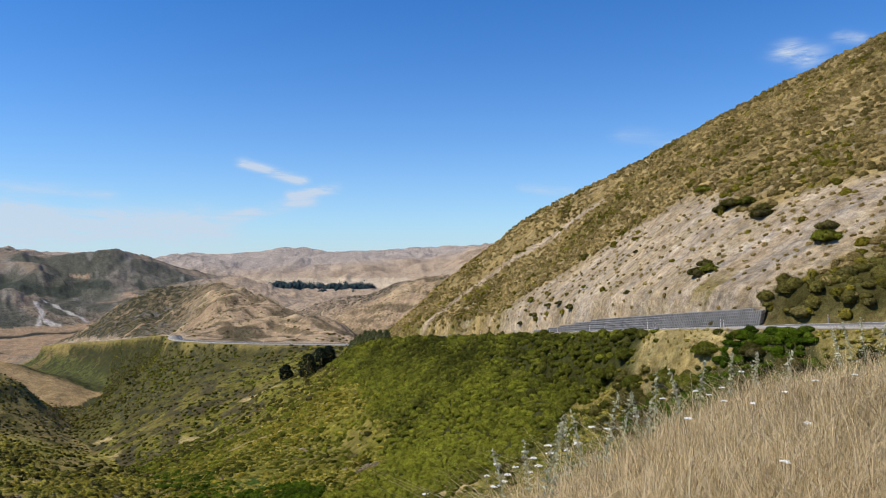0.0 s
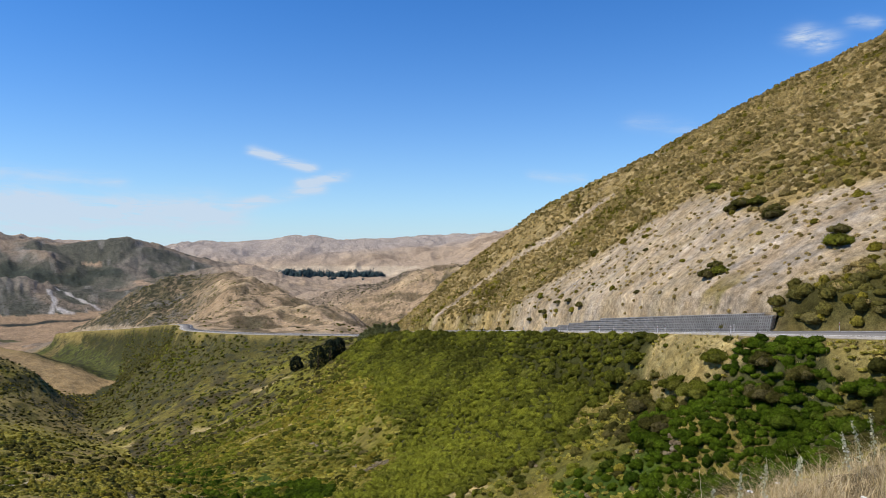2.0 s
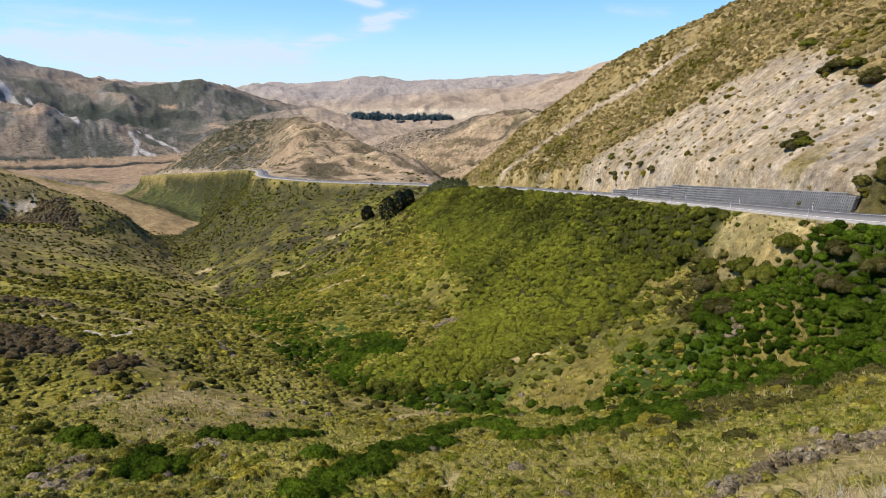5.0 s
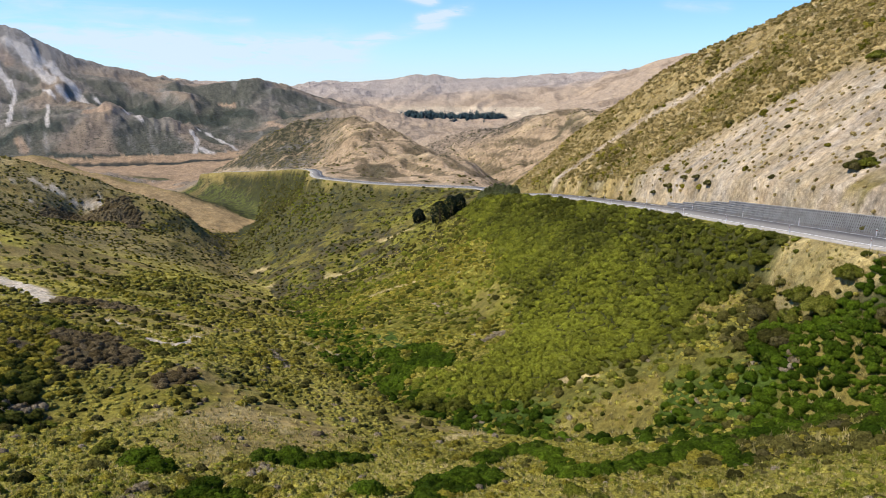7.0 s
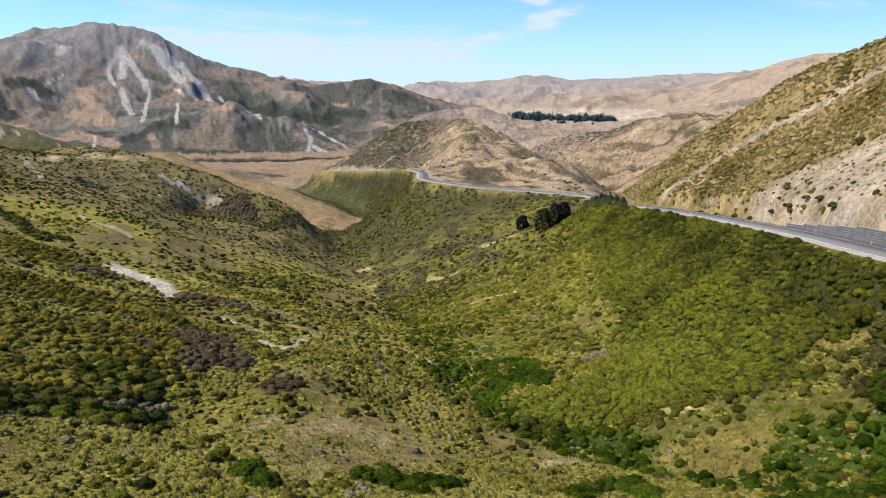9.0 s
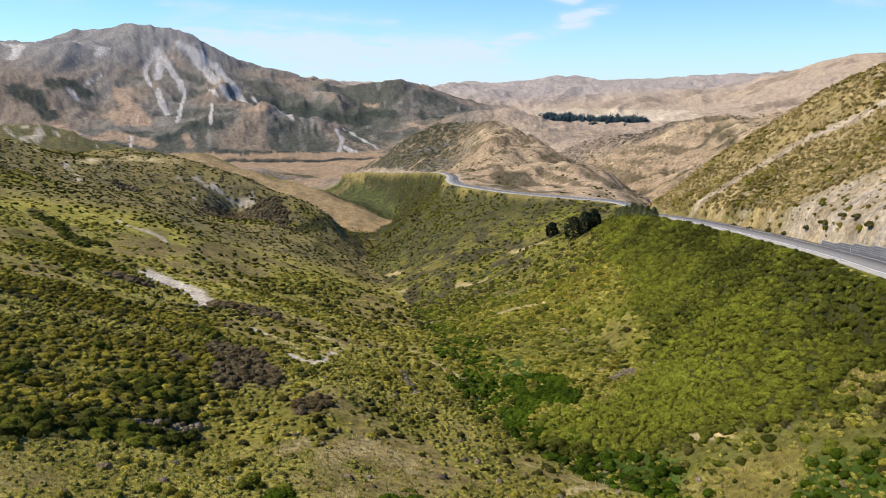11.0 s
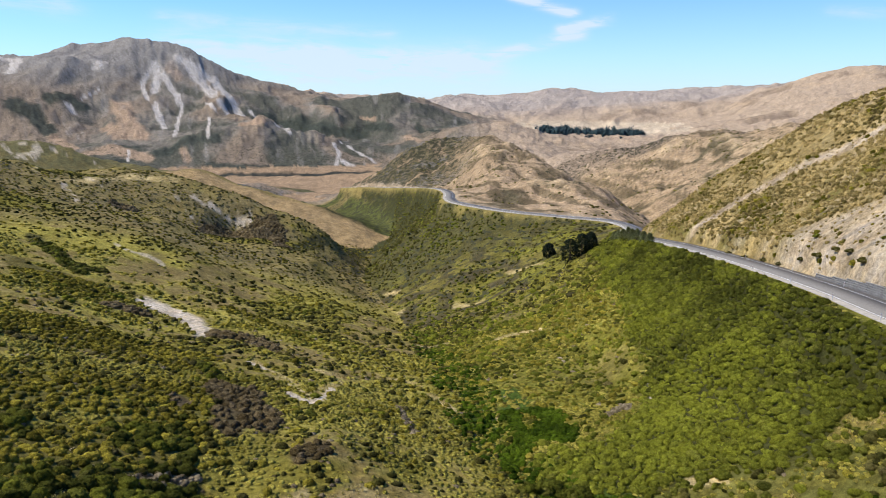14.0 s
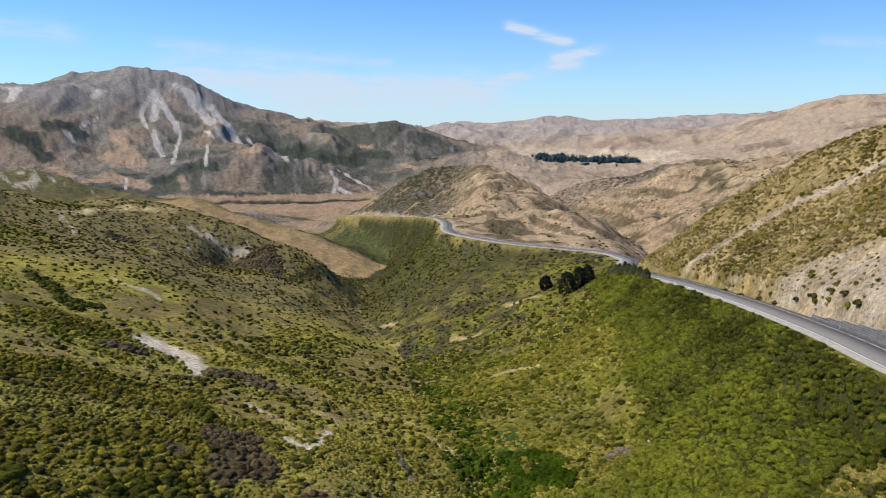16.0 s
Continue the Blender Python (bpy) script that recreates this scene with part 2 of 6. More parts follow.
def vnoise(x, y, seed=0):
    """Smooth value noise, -1 to 1, one lump per unit."""
    fx, fy = np.floor(x), np.floor(y)
    ix, iy = fx.astype(np.int64), fy.astype(np.int64)
    u, v = x - fx, y - fy
    u, v = u * u * (3 - 2 * u), v * v * (3 - 2 * v)
    a, b = hash2(ix, iy, seed), hash2(ix + 1, iy, seed)
    c, d = hash2(ix, iy + 1, seed), hash2(ix + 1, iy + 1, seed)
    return 2 * ((a * (1 - u) + b * u) * (1 - v) + (c * (1 - u) + d * u) * v) - 1


def fbm(x, y, seed=0, octaves=4, gain=0.5):
    out, amp, total = 0.0, 1.0, 0.0
    for k in range(octaves):
        out = out + amp * vnoise(x * 2**k + 17.3 * k, y * 2**k - 9.1 * k, seed + k)
        total, amp = total + amp, amp * gain
    return out / total


def ridged(x, y, seed=0, octaves=4):
    out, amp, total = 0.0, 1.0, 0.0
    for k in range(octaves):
        out = out + amp * (1 - 2 * np.abs(vnoise(x * 2**k + 5.7 * k, y * 2**k + 3.9 * k, seed + k)))
        total, amp = total + amp, amp * 0.55
    return out / total


def smooth(lo, hi, v):
    t = np.clip((v - lo) / (hi - lo), 0, 1)
    return t * t * (3 - 2 * t)


def dense(line, step):
    """Points along a polyline, rounded off at its bends."""
    p = np.array(line, float)
    s = np.r_[0, np.cumsum(np.hypot(*np.diff(p[:, :2], axis=0).T))]
    q = np.linspace(0, s[-1], max(int(s[-1] / step), 2) + 1)
    m = np.gradient(p, s, axis=0)
    k = np.clip(np.searchsorted(s, q) - 1, 0, len(s) - 2)
    h = (s[k + 1] - s[k])[:, None]
    t = ((q - s[k]) / (s[k + 1] - s[k]))[:, None]
    return ((2 * t**3 - 3 * t**2 + 1) * p[k] + (t**3 - 2 * t**2 + t) * h * m[k]
            + (3 * t**2 - 2 * t**3) * p[k + 1] + (t**3 - t**2) * h * m[k + 1])


def to_line(x, y, line):
    """Distance in plan from places to a polyline, how far along it (0 to 1), and the side (positive: its right)."""
    p = np.array(line, float)[:, :2]
    best, along, side = np.full(np.shape(x), 1e9), np.zeros(np.shape(x)), np.zeros(np.shape(x))
    for i in range(len(p) - 1):
        d = p[i + 1] - p[i]
        t = np.clip(((x - p[i, 0]) * d[0] + (y - p[i, 1]) * d[1]) / (d @ d), 0, 1)
        dx, dy = x - p[i, 0] - t * d[0], y - p[i, 1] - t * d[1]
        dist = np.hypot(dx, dy)
        near = dist < best
        best, along = np.where(near, dist, best), np.where(near, (i + t) / (len(p) - 1), along)
        side = np.where(near, np.sign(d[1] * (x - p[i, 0]) - d[0] * (y - p[i, 1])), side)
    return best, along, side


# The lines that give the land its form: ridges, stream beds, benches. x, y, z in metres.
ROAD = [(90, 44, -2.6), (72, 58, -4.1), (60.5, 70.6, -5.3), (56, 80, -6.2), (53.5, 104, -8.8), (51.9, 128.6, -11.5), (51.4, 144.1, -13.2),
        (48.9, 172.3, -16.4), (43.5, 206.7, -20.2), (33.7, 249.1, -24.9), (24.2, 300, -32), (22.8, 352.3, -39.8), (27, 395, -45),
        (24.3, 417.8, -47.3), (15.4, 439.7, -48.8), (-9, 455.7, -49.9), (-48.1, 481.3, -51.6), (-80, 518, -54), (-100.4, 550.9, -56.3),
        (-112.4, 589.5, -58.9), (-122.8, 643.4, -62.5), (-147.7, 735.3, -70.3), (-179.3, 820.7, -79.5), (-221.8, 903.2, -90.2), (-273.4, 977.5, -100.0), (-322.2, 1030.8, -106.8), (-379.4, 1085.6, -115.6)]
LAND = {
    "crest": [(30, 372, -42), (38, 343, -31), (50, 326, -13), (79, 290, 16), (113, 237, 38), (137, 215, 53), (157, 201, 65), (171, 189, 73), (260, 130, 120)],
    "behind_crest": [(75, 420, -62), (120, 360, -40), (200, 310, 0), (330, 250, 60)],
    "face_mid": [(66.9, 255.4, -3.8), (71.4, 183.4, 3.3), (66.1, 111.4, 0.7), (64.6, 85.7, 0.0)],
    "face_high": [(79.9, 244.5, 6.8), (86.4, 149, 18), (78.4, 116.8, 9.8), (84, 92, 12), (110, 70, 20)],
    "below_road": [(24, 76, -26), (34.7, 91.5, -22.5), (38.1, 97.8, -20), (35.4, 120, -22), (30.2, 142.1, -25.5), (14, 258.4, -35.5), (4.2, 306.1, -42)],
    "lower_slope": [(19.9, 97.7, -30.5), (24.3, 130.6, -31.8), (15.8, 145.5, -38), (-10, 250, -52), (-56.7, 363.3, -85)],
    "side_gully": [(58, 50, -7), (46, 60, -16), (34, 70, -25), (20, 84, -33), (4, 98, -38)],
    "gully_bank": [(43.9, 72.2, -11.5), (40, 74.8, -15), (32, 84, -23)],
    "thalweg": [(4, 98, -38), (-5, 106, -39.5), (-14, 122, -42), (-24, 158, -48.5), (-48, 230, -66), (-84, 330, -88), (-168, 520, -114), (-205, 690, -134),
                (-236, 850, -139), (-365, 1010, -147), (-500, 1180, -154)],
    "near_slope": [(-30, 24, -8), (-12, 31, -10), (8, 34, -10.5), (26, 33, -8.5), (44, 30, -5), (70, 24, 0)],
    "near_foot": [(-24.3, 71.7, -26), (-6, 66, -25.5), (10, 62, -24), (26, 54, -19), (40, 44, -11)],
    "bank": [(1.5, 6, -0.9), (3.2, 8, -0.9), (5.5, 10.5, -0.85), (9, 13, -0.7), (14, 15, -0.3)],
    "spur": [(-45.1, 69.9, -26), (-34.3, 87.2, -25.8), (-47.5, 115.8, -32.3), (-60, 150, -40)],
    "left_slope": [(-77.3, 87.6, -18.6), (-123, 190.8, -43), (-175, 260, -47), (-219.6, 307.5, -44), (-266.5, 505.6, -86)],
    "left_high": [(-60, 30, -8), (-150, 100, -6), (-260, 200, -14), (-330, 320, -24), (-424, 452, -19)],
    "left_ridge": [(-424, 452, -19.3), (-422, 482, -30.5), (-415, 539, -37.1), (-388, 571, -35.2), (-331, 548, -42.8), (-273, 534, -49.1), (-241, 539, -66.3), (-205, 538, -74)],
    "left_hollow": [(-620, 640, -78), (-470, 700, -90), (-330, 690, -112), (-235, 700, -131)],
    "far_bank": [(-138, 641, -80), (-161, 732, -88), (-189, 819, -95), (-229, 899, -104), (-281, 971, -112)],
    "far_bank_foot": [(-162, 637, -103), (-182, 728, -111), (-204, 816, -116), (-240, 893, -121), (-292, 960, -127)],
    "tongue": [(-640, 800, -67.3), (-540, 842, -66.7), (-500, 857, -64.8), (-431, 846, -88.9), (-357, 836, -99.2), (-291, 817, -117.1), (-250, 809, -128.3)],
    "scar": [(-900, 700, -2), (-751, 804, -29.5), (-723, 830, -28.2), (-646, 828, -42.5)],
    "mid_hill": [(-392, 1200, -140), (-345, 1135, -100), (-300, 1086, -67.5), (-272, 1079, -46.7), (-237, 1081, -34.5), (-202, 1084, -27.7), (-155, 1067, -20.4), (-97, 950, -34.6), (-45, 779, -45.5), (-7, 650, -56.1), (14, 560, -45.4), (24, 480, -49.7)],
    "mid_gully": [(-205, 1030, -62), (-178, 930, -80), (-160, 850, -84), (-140, 740, -76)],
    "mid_spur": [(-155, 1060, -26), (-122, 900, -42), (-88, 755, -42), (-94, 690, -55), (-108, 632, -58)],
    "notch": [(52, 410, -54), (55, 480, -66), (75, 620, -95), (60, 800, -118), (0, 1000, -135), (-120, 1300, -140)],
    "brown_hill": [(-72, 1348, -84), (20, 1300, -58), (113, 1245, -42), (155, 1190, -24), (224, 1128, -23), (271, 1015, -4), (330, 800, 20)],
    "behind_brown": [(150, 1650, -112), (300, 1600, -100), (500, 1400, -70)],
    "basin": [(-263, 2587, -98), (-155, 2495, -93), (-1, 2500, -92), (151, 2496, -93)],
    "basin_back": [(-500, 3400, -95), (-100, 3300, -92), (150, 3100, -92)],
    "low_hills": [(-377, 2066, -51), (-309, 2178, -48), (-163, 2094, -64), (-150, 1950, -92)],
    "lake_gap": [(-90, 1650, -122), (-50, 1900, -112), (-10, 2250, -100)],
    "lake_gap_east": [(60, 1700, -112), (110, 2000, -104), (120, 2300, -98)],
    "low_gap": [(-330, 1700, -120), (-200, 1600, -120), (-60, 1650, -112)],
    "tan_hills": [(203, 2993, -110), (495, 3060, -57), (697, 3226, 34), (963, 3261, 143), (1151, 3093, 168), (1700, 2700, 190)],
    "tan_foot": [(200, 2300, -95), (500, 2200, -90), (900, 2000, -60)],
    "far_range": [(-2465, 3943, -63), (-1057, 4477, -5), (-648, 4554, 24), (-464, 4526, 60), (-79, 4499, 90), (227, 4494, 49), (488, 4474, 76), (816, 4527, 96),
                  (1173, 4448, 75), (1614, 4307, 103)],
    "dome": [(-1624, 2873, 84), (-1350, 2902, 55), (-1159, 2875, 27), (-993, 2831, 18), (-889, 2813, 32), (-765, 2797, 43), (-633, 2728, 1), (-467, 2558, -66)],
    "mountain": [(-3100, 2900, 190), (-2838, 3096, 234), (-2665, 3116, 212), (-2524, 3103, 258), (-2326, 3131, 282), (-2068, 3068, 302), (-1891, 3063, 287),
                 (-1738, 3038, 215), (-1586, 3007, 137), (-1370, 2947, 66)],
    "mountain_rib": [(-2068, 3068, 302), (-1840, 2600, 70), (-1660, 2200, -50), (-1560, 1950, -110)],
    "foothill": [(-1066, 1692, -129), (-1051, 1876, -71), (-1012, 2010, -43), (-887, 2014, -60), (-728, 1970, -100), (-606, 1906, -131), (-511, 1830, -150)],
    "foothill_back": [(-1500, 2350, -30), (-1150, 2350, -75), (-850, 2300, -105), (-600, 2200, -125)],
    "mountain_foot": [(-2000, 1900, -120), (-1230, 1577, -140), (-918, 1572, -161), (-721, 1627, -162), (-540, 1696, -159)],
    "flats": [(-1100, 1300, -140), (-761, 1419, -156), (-615, 1445, -157), (-449, 1410, -157), (-420, 1270, -154)],
    "camera_hill": [(-14, -4, 0.6), (0, 0, 0), (8, 2, 0.3), (20, 4, 1.2), (60, 0, 4)],
    "hill_behind": [(-200, -120, 25), (0, -150, 40), (250, -100, 60)],
    "rim": [(-4700, 900, 120), (-3300, -3300, 200), (0, -4700, 220), (3300, -3300, 200), (4700, 0, 200), (4000, 2600, 150)],
}


def relax(rows, cols, low, high):
    """Heights over the plan in rings (log distance) and bearings: a skin stretched over the lines."""
    grid = None
    for level in (16, 8, 4, 2, 1):
        nr, nc = rows // level, cols // level
        total, count = np.zeros((nr, nc)), np.zeros((nr, nc))
        for name, line in {**LAND, "road": ROAD}.items():
            p = dense(line, 1.0 if name in ("bank", "camera_hill") else 4.0) if name not in ("rim", "far_range", "mountain") else dense(line, 20.0)
            r, a = np.hypot(p[:, 0], p[:, 1]), np.arctan2(p[:, 0], p[:, 1])
            i = np.clip(((np.log(np.maximum(r, 1.01 * low)) - np.log(low)) / np.log(high / low) * nr).astype(int), 0, nr - 1)
            j = ((a / (2 * np.pi) + 0.5) * nc).astype(int) % nc
            np.add.at(total, (i, j), p[:, 2])
            np.add.at(count, (i, j), 1)
        fixed = count > 0
        held = total / np.maximum(count, 1)
        if grid is None:
            grid = np.full((nr, nc), held[fixed].mean())
        else:
            grid = np.repeat(np.repeat(grid, 2, 0), 2, 1)
            grid = np.pad(grid, ((0, max(nr - grid.shape[0], 0)), (0, 0)), "edge")[:nr, :nc]
        for _ in range(500 if level > 4 else 220):
            grid[fixed] = held[fixed]
            up, down = np.vstack([grid[1:], grid[-1:]]), np.vstack([grid[:1], grid[:-1]])
            grid = 0.25 * (up + down + np.roll(grid, 1, 1) + np.roll(grid, -1, 1))
    for _ in range(2):
        up, down = np.vstack([grid[1:], grid[-1:]]), np.vstack([grid[:1], grid[:-1]])
        grid = 0.5 * grid + 0.125 * (up + down + np.roll(grid, 1, 1) + np.roll(grid, -1, 1))
    return grid


R_LOW, R_HIGH, N_RING, N_BEAR = 1.2, 4900.0, 704, 720
SKIN = relax(N_RING, N_BEAR, R_LOW, R_HIGH)
ROAD_DENSE = dense(ROAD, 6.0)


def base_height(x, y):
    r = np.clip(np.hypot(x, y), R_LOW * 1.01, R_HIGH * 0.995)
    i = np.clip(np.log(r / R_LOW) / np.log(R_HIGH / R_LOW) * N_RING - 0.5, 0, N_RING - 1.001)
    j = (np.arctan2(x, y) / (2 * np.pi) + 0.5) * N_BEAR - 0.5
    i0, j0 = np.floor(i).astype(int), np.floor(j).astype(int)
    u, v = i - i0, j - j0
    a, b = j0 % N_BEAR, (j0 + 1) % N_BEAR
    return (SKIN[i0, a] * (1 - v) + SKIN[i0, b] * v) * (1 - u) + (SKIN[i0 + 1, a] * (1 - v) + SKIN[i0 + 1, b] * v) * u


def road_at(x, y):
    """Distance to the road's middle, its height there and the side."""
    x, y = np.atleast_1d(x), np.atleast_1d(y)
    d, zr, side = np.full(x.shape, 1e9), np.zeros(x.shape), np.ones(x.shape)
    for lo in range(0, len(ROAD_DENSE) - 1, 12):
        piece = ROAD_DENSE[lo:lo + 13]
        if len(piece) < 2:
            continue
        box_ = ((x > piece[:, 0].min() - 330) & (x < piece[:, 0].max() + 330) & (y > piece[:, 1].min() - 330) & (y < piece[:, 1].max() + 330))
        if box_.any():
            dd, al, sd = to_line(x[box_], y[box_], piece)
            zz = np.interp(al * (len(piece) - 1), np.arange(len(piece)), piece[:, 2])
            better = dd < d[box_]
            d[box_], zr[box_], side[box_] = np.where(better, dd, d[box_]), np.where(better, zz, zr[box_]), np.where(better, sd, side[box_])
    return d, zr, side


def relief(x, y, r):
    """Spurs and gullies: on the hills, and drawn out down the big faces."""
    a = np.arctan2(x, y)
    wx, wy = x + 30 * vnoise(x / 90, y / 90, 161), y + 30 * vnoise(x / 90, y / 90, 162)
    hill = 8 * (ridged(wx / 130, wy / 130, 23, 3) - 0.25) + 5.0 * (ridged(wx / 52, wy / 52, 24, 3) - 0.25) + 2.2 * (ridged(wx / 21, wy / 21, 26, 3) - 0.25) + 0.8 * fbm(x / 9, y / 9, 25, 2)
    face = ridged(a * 2600 / 170 + 0.4 * vnoise(a * 12, r / 300, 172), r / 900, 171, 5) - 0.2
    return hill, face


def ribs(x, y):
    """Spurs and gullies of the big mountain, running down to the valley."""
    u, v = 0.80 * x + 0.60 * y, 0.80 * y - 0.60 * x
    w = 0.9 * vnoise(x / 520, y / 520, 221)
    return ridged(u / 430 + w, v / 1300 + 0.5 * w, 222, 4) - 0.15


def height(x, y):
    x, y = np.asarray(x, float), np.asarray(y, float)
    r = np.hypot(x, y)
    z = base_height(x, y)
    far = smooth(900, 1800, r)
    near = r < 1150
    d, zr, side = np.full(r.shape, 1e9), np.zeros(r.shape), np.zeros(r.shape)
    d[near], zr[near], side[near] = road_at(x[near], y[near])
    clear = smooth(8, 40, d)
    z = z + 0.010 * np.clip(r, 0, 500) * fbm(x / 38, y / 38, 3, 4) * smooth(15, 60, r) * (0.4 + 0.6 * clear)
    z = z + smooth(60, 160, r) * 0.35 * fbm(x / 7, y / 7, 4, 3)
    hill, face = relief(x, y, r)
    up = smooth(-140, -70, z)
    crag = smooth(450, 600, r) * smooth(1500, 1200, r) * clear
    calm = 1 - 0.75 * smooth(-170, -230, x + 0.10 * (y - 500)) * smooth(1150, 1000, r)
    z = z + crag * calm * 1.6 * (ridged(x / 13, y / 13, 27, 3) - 0.2) * (0.4 + smooth(-0.1, 0.4, fbm(x / 90, y / 90, 28, 2)))
    z = z + smooth(400, 600, r) * hill * calm * (0.35 + 0.65 * up) * clear * (1 + 0.5 * far) * (1 - 0.75 * smooth(2300, 3400, r))
    z = z + far * up * (24 * (ridged(x / 420, y / 420, 11, 4) - 0.25) * smooth(-110, 0, z) + 26 * face * smooth(-300, -700, x))
    massif = smooth(1650, 1950, r) * smooth(-480, -800, x) * smooth(-150, -90, z)
    if massif.any():
        top = np.minimum(to_line(x, y, LAND["mountain"])[0], to_line(x, y, LAND["dome"])[0])
        z = z + massif * 66 * ribs(x, y) * (0.06 + 0.94 * smooth(40, 420, top)) * (0.25 + 0.75 * smooth(-140, 20, z))
    back = smooth(2900, 3500, y) * smooth(-1500, -1100, x)
    if back.any():
        crest = to_line(x, y, LAND["far_range"])[0]
        z = z + back * 36 * (ridged(x / 300 + 0.35 * vnoise(x / 200, y / 200, 13), y / 640, 12, 3) - 0.2) * (0.12 + 0.88 * smooth(80, 420, crest))
    # a level bench for the road, cut into the slope above it
    flat = 1 - smooth(5.6, np.where(side > 0, 8.0, 13.0), d)
    return z * (1 - flat) + (zr - 0.12) * flat


# ------------------------------------------------------------ ground cover ----
SLIP_TOP = [(50, 212), (60, 196), (74, 176), (88, 153), (84, 138), (80, 119), (88, 106), (104, 92), (125, 84)]
GULLY = [(40, 262), (54, 259), (67, 255.4), (80, 244.5), (95, 226)]
CANOPY_FOOT = [(46, 96), (37, 101), (34, 94), (29, 98), (23, 102), (16, 102), (12, 101), (-1, 101), (-8, 119), (4, 124), (14, 138), (15, 168), (13, 210), (6, 300), (2, 345)]
# worn and grassy places in plan, with their half width
BARE = [([(-136, 198), (-131, 200), (-121, 194), (-108, 180)], 3.7), ([(-55, 121), (-49, 117), (-49, 124), (-51, 134)], 0.7),
        ([(-211, 284), (-200, 279), (-192, 281), (-183, 277)], 1.2), ([(-356, 431), (-343, 418), (-318, 395)], 2.3), ([(-368, 470), (-354, 466)], 2.1),
        ([(-311, 495), (-301, 484), (-286, 474)], 1.6), ([(-303, 509), (-279, 512), (-260, 513)], 3.4), ([(-731, 784), (-701, 763)], 3.0),
        ([(-689, 760), (-685, 777), (-698, 804)], 5.9), ([(-721, 797), (-716, 820)], 2.3), ([(-689, 817), (-664, 811)], 2.3), ([(-631, 823), (-618, 817)], 2.2),
        ([(16, 151), (16, 140)], 0.6), ([(-76, 146), (-69, 141)], 0.6)]
TAN = [([(-29, 72), (-26, 80), (-20, 77)], 1.3), ([(-23, 63), (-20.6, 53.6)], 0.8), ([(-66, 136), (-51, 122), (-53, 145)], 0.9), ([(-1, 81), (4, 88)], 0.9),
       ([(17, 102), (22, 99)], 0.7), ([(1.9, 29.4), (2.6, 33.3)], 0.6), ([(11.5, 20.3), (14.6, 21.5), (18.5, 23.6)], 0.6), ([(-34, 71), (-33, 76)], 0.9), ([(46, 91), (50, 82), (54, 76)], 2.6)]
OCHRE = [([(16, 89), (21, 88), (25, 85)], 2.4), ([(38, 102), (41, 96)], 1.0), ([(40, 74), (42, 68)], 0.7), ([(36, 99), (40, 99)], 1.3), ([(38, 71), (42, 67)], 3.0)]
LUSH = [([(36.4, 73.4), (41.6, 71.6), (47.3, 71.2), (50.1, 68.9)], 2.6), ([(37.1, 56.5), (46.3, 62.2)], 2.2),
        ([(-4.1, 30.1), (-2.4, 37.9), (-0.6, 48.5), (2.3, 54.6)], 1.4), ([(4, 68), (10, 76), (10.7, 55.8), (14.9, 56.8), (22, 63), (27, 66), (25, 55)], 1.4),
        ([(30, 66), (35, 67), (39, 66), (42, 64), (43, 57)], 1.4), ([(41, 69), (45, 68), (49, 66)], 2.5), ([(-15.7, 38.9), (-14.7, 42.3)], 1.3),
        ([(-18, 61), (-14, 60), (-9, 66)], 0.9), ([(-15, 152), (-10, 132), (-1, 130)], 2.0), ([(38, 83), (41, 82)], 1.0),
        ([(-11, 116), (-8, 131), (-4, 139), (-10, 151), (-16, 163)], 2.8)]
DARK = [([(-56, 55), (-55, 61), (-49, 67), (-48, 73)], 2.3), ([(-60, 77), (-56, 84), (-52, 80)], 2.1), ([(-72, 73), (-67, 70)], 1.5),
        ([(-81, 134), (-64, 114)], 1.6), ([(-224, 251), (-174, 213)], 2.7), ([(-209, 482), (-205, 516)], 4.7),
        ([(-183, 219), (-176, 228)], 2.1), ([(44, 84), (45, 79), (42, 91)], 4.0), ([(45, 78), (49, 74), (52, 70), (56, 65)], 6.0),
        ([(46, 67), (44, 63)], 4.0)]
FACE_GREEN = [([(62, 83), (66, 78), (72, 75), (82, 76), (92, 72)], 5.5)]
GREY = [([(-21.5, 39.2), (-22.3, 46.6)], 0.6), ([(-19.2, 36.0), (-18.5, 39.1)], 0.6), ([(-37, 136), (-29, 117)], 1.0), ([(-16.6, 52.6), (-16.4, 56.6)], 0.6),
        ([(11.1, 21.8), (16.8, 26.8), (23.3, 30.1)], 0.6), ([(38, 75), (38, 74)], 0.6), ([(-51, 67), (-48, 75)], 0.7), ([(7, 138), (11, 143)], 1.1)]
BROWNS = [([(-52, 92), (-59, 112), (-50, 100)], 3.0), ([(-38, 86), (-36, 90)], 1.1), ([(-64, 113), (-59, 110), (-49, 99)], 3.3),
          ([(-136, 178), (-129, 182)], 2.2), ([(-104, 180), (-95, 184), (-83, 174)], 2.3), ([(-273, 471), (-256, 495), (-239, 509), (-216, 476)], 6.8),
          ([(-319, 430), (-308, 437)], 3.1), ([(-67, 101), (-63, 98)], 1.1)]
THICK = [([(-116, 118), (-103, 129), (-84, 133)], 6.1), ([(-82, 82), (-74, 95), (-66, 103)], 5.5), ([(-64, 63), (-60, 72), (-55, 85)], 4.4), ([(-180, 195), (-146, 185)], 6.6),
         ([(-124, 223), (-93, 210), (-60, 181)], 2.1), ([(-177, 445), (-124, 379)], 3.9)]
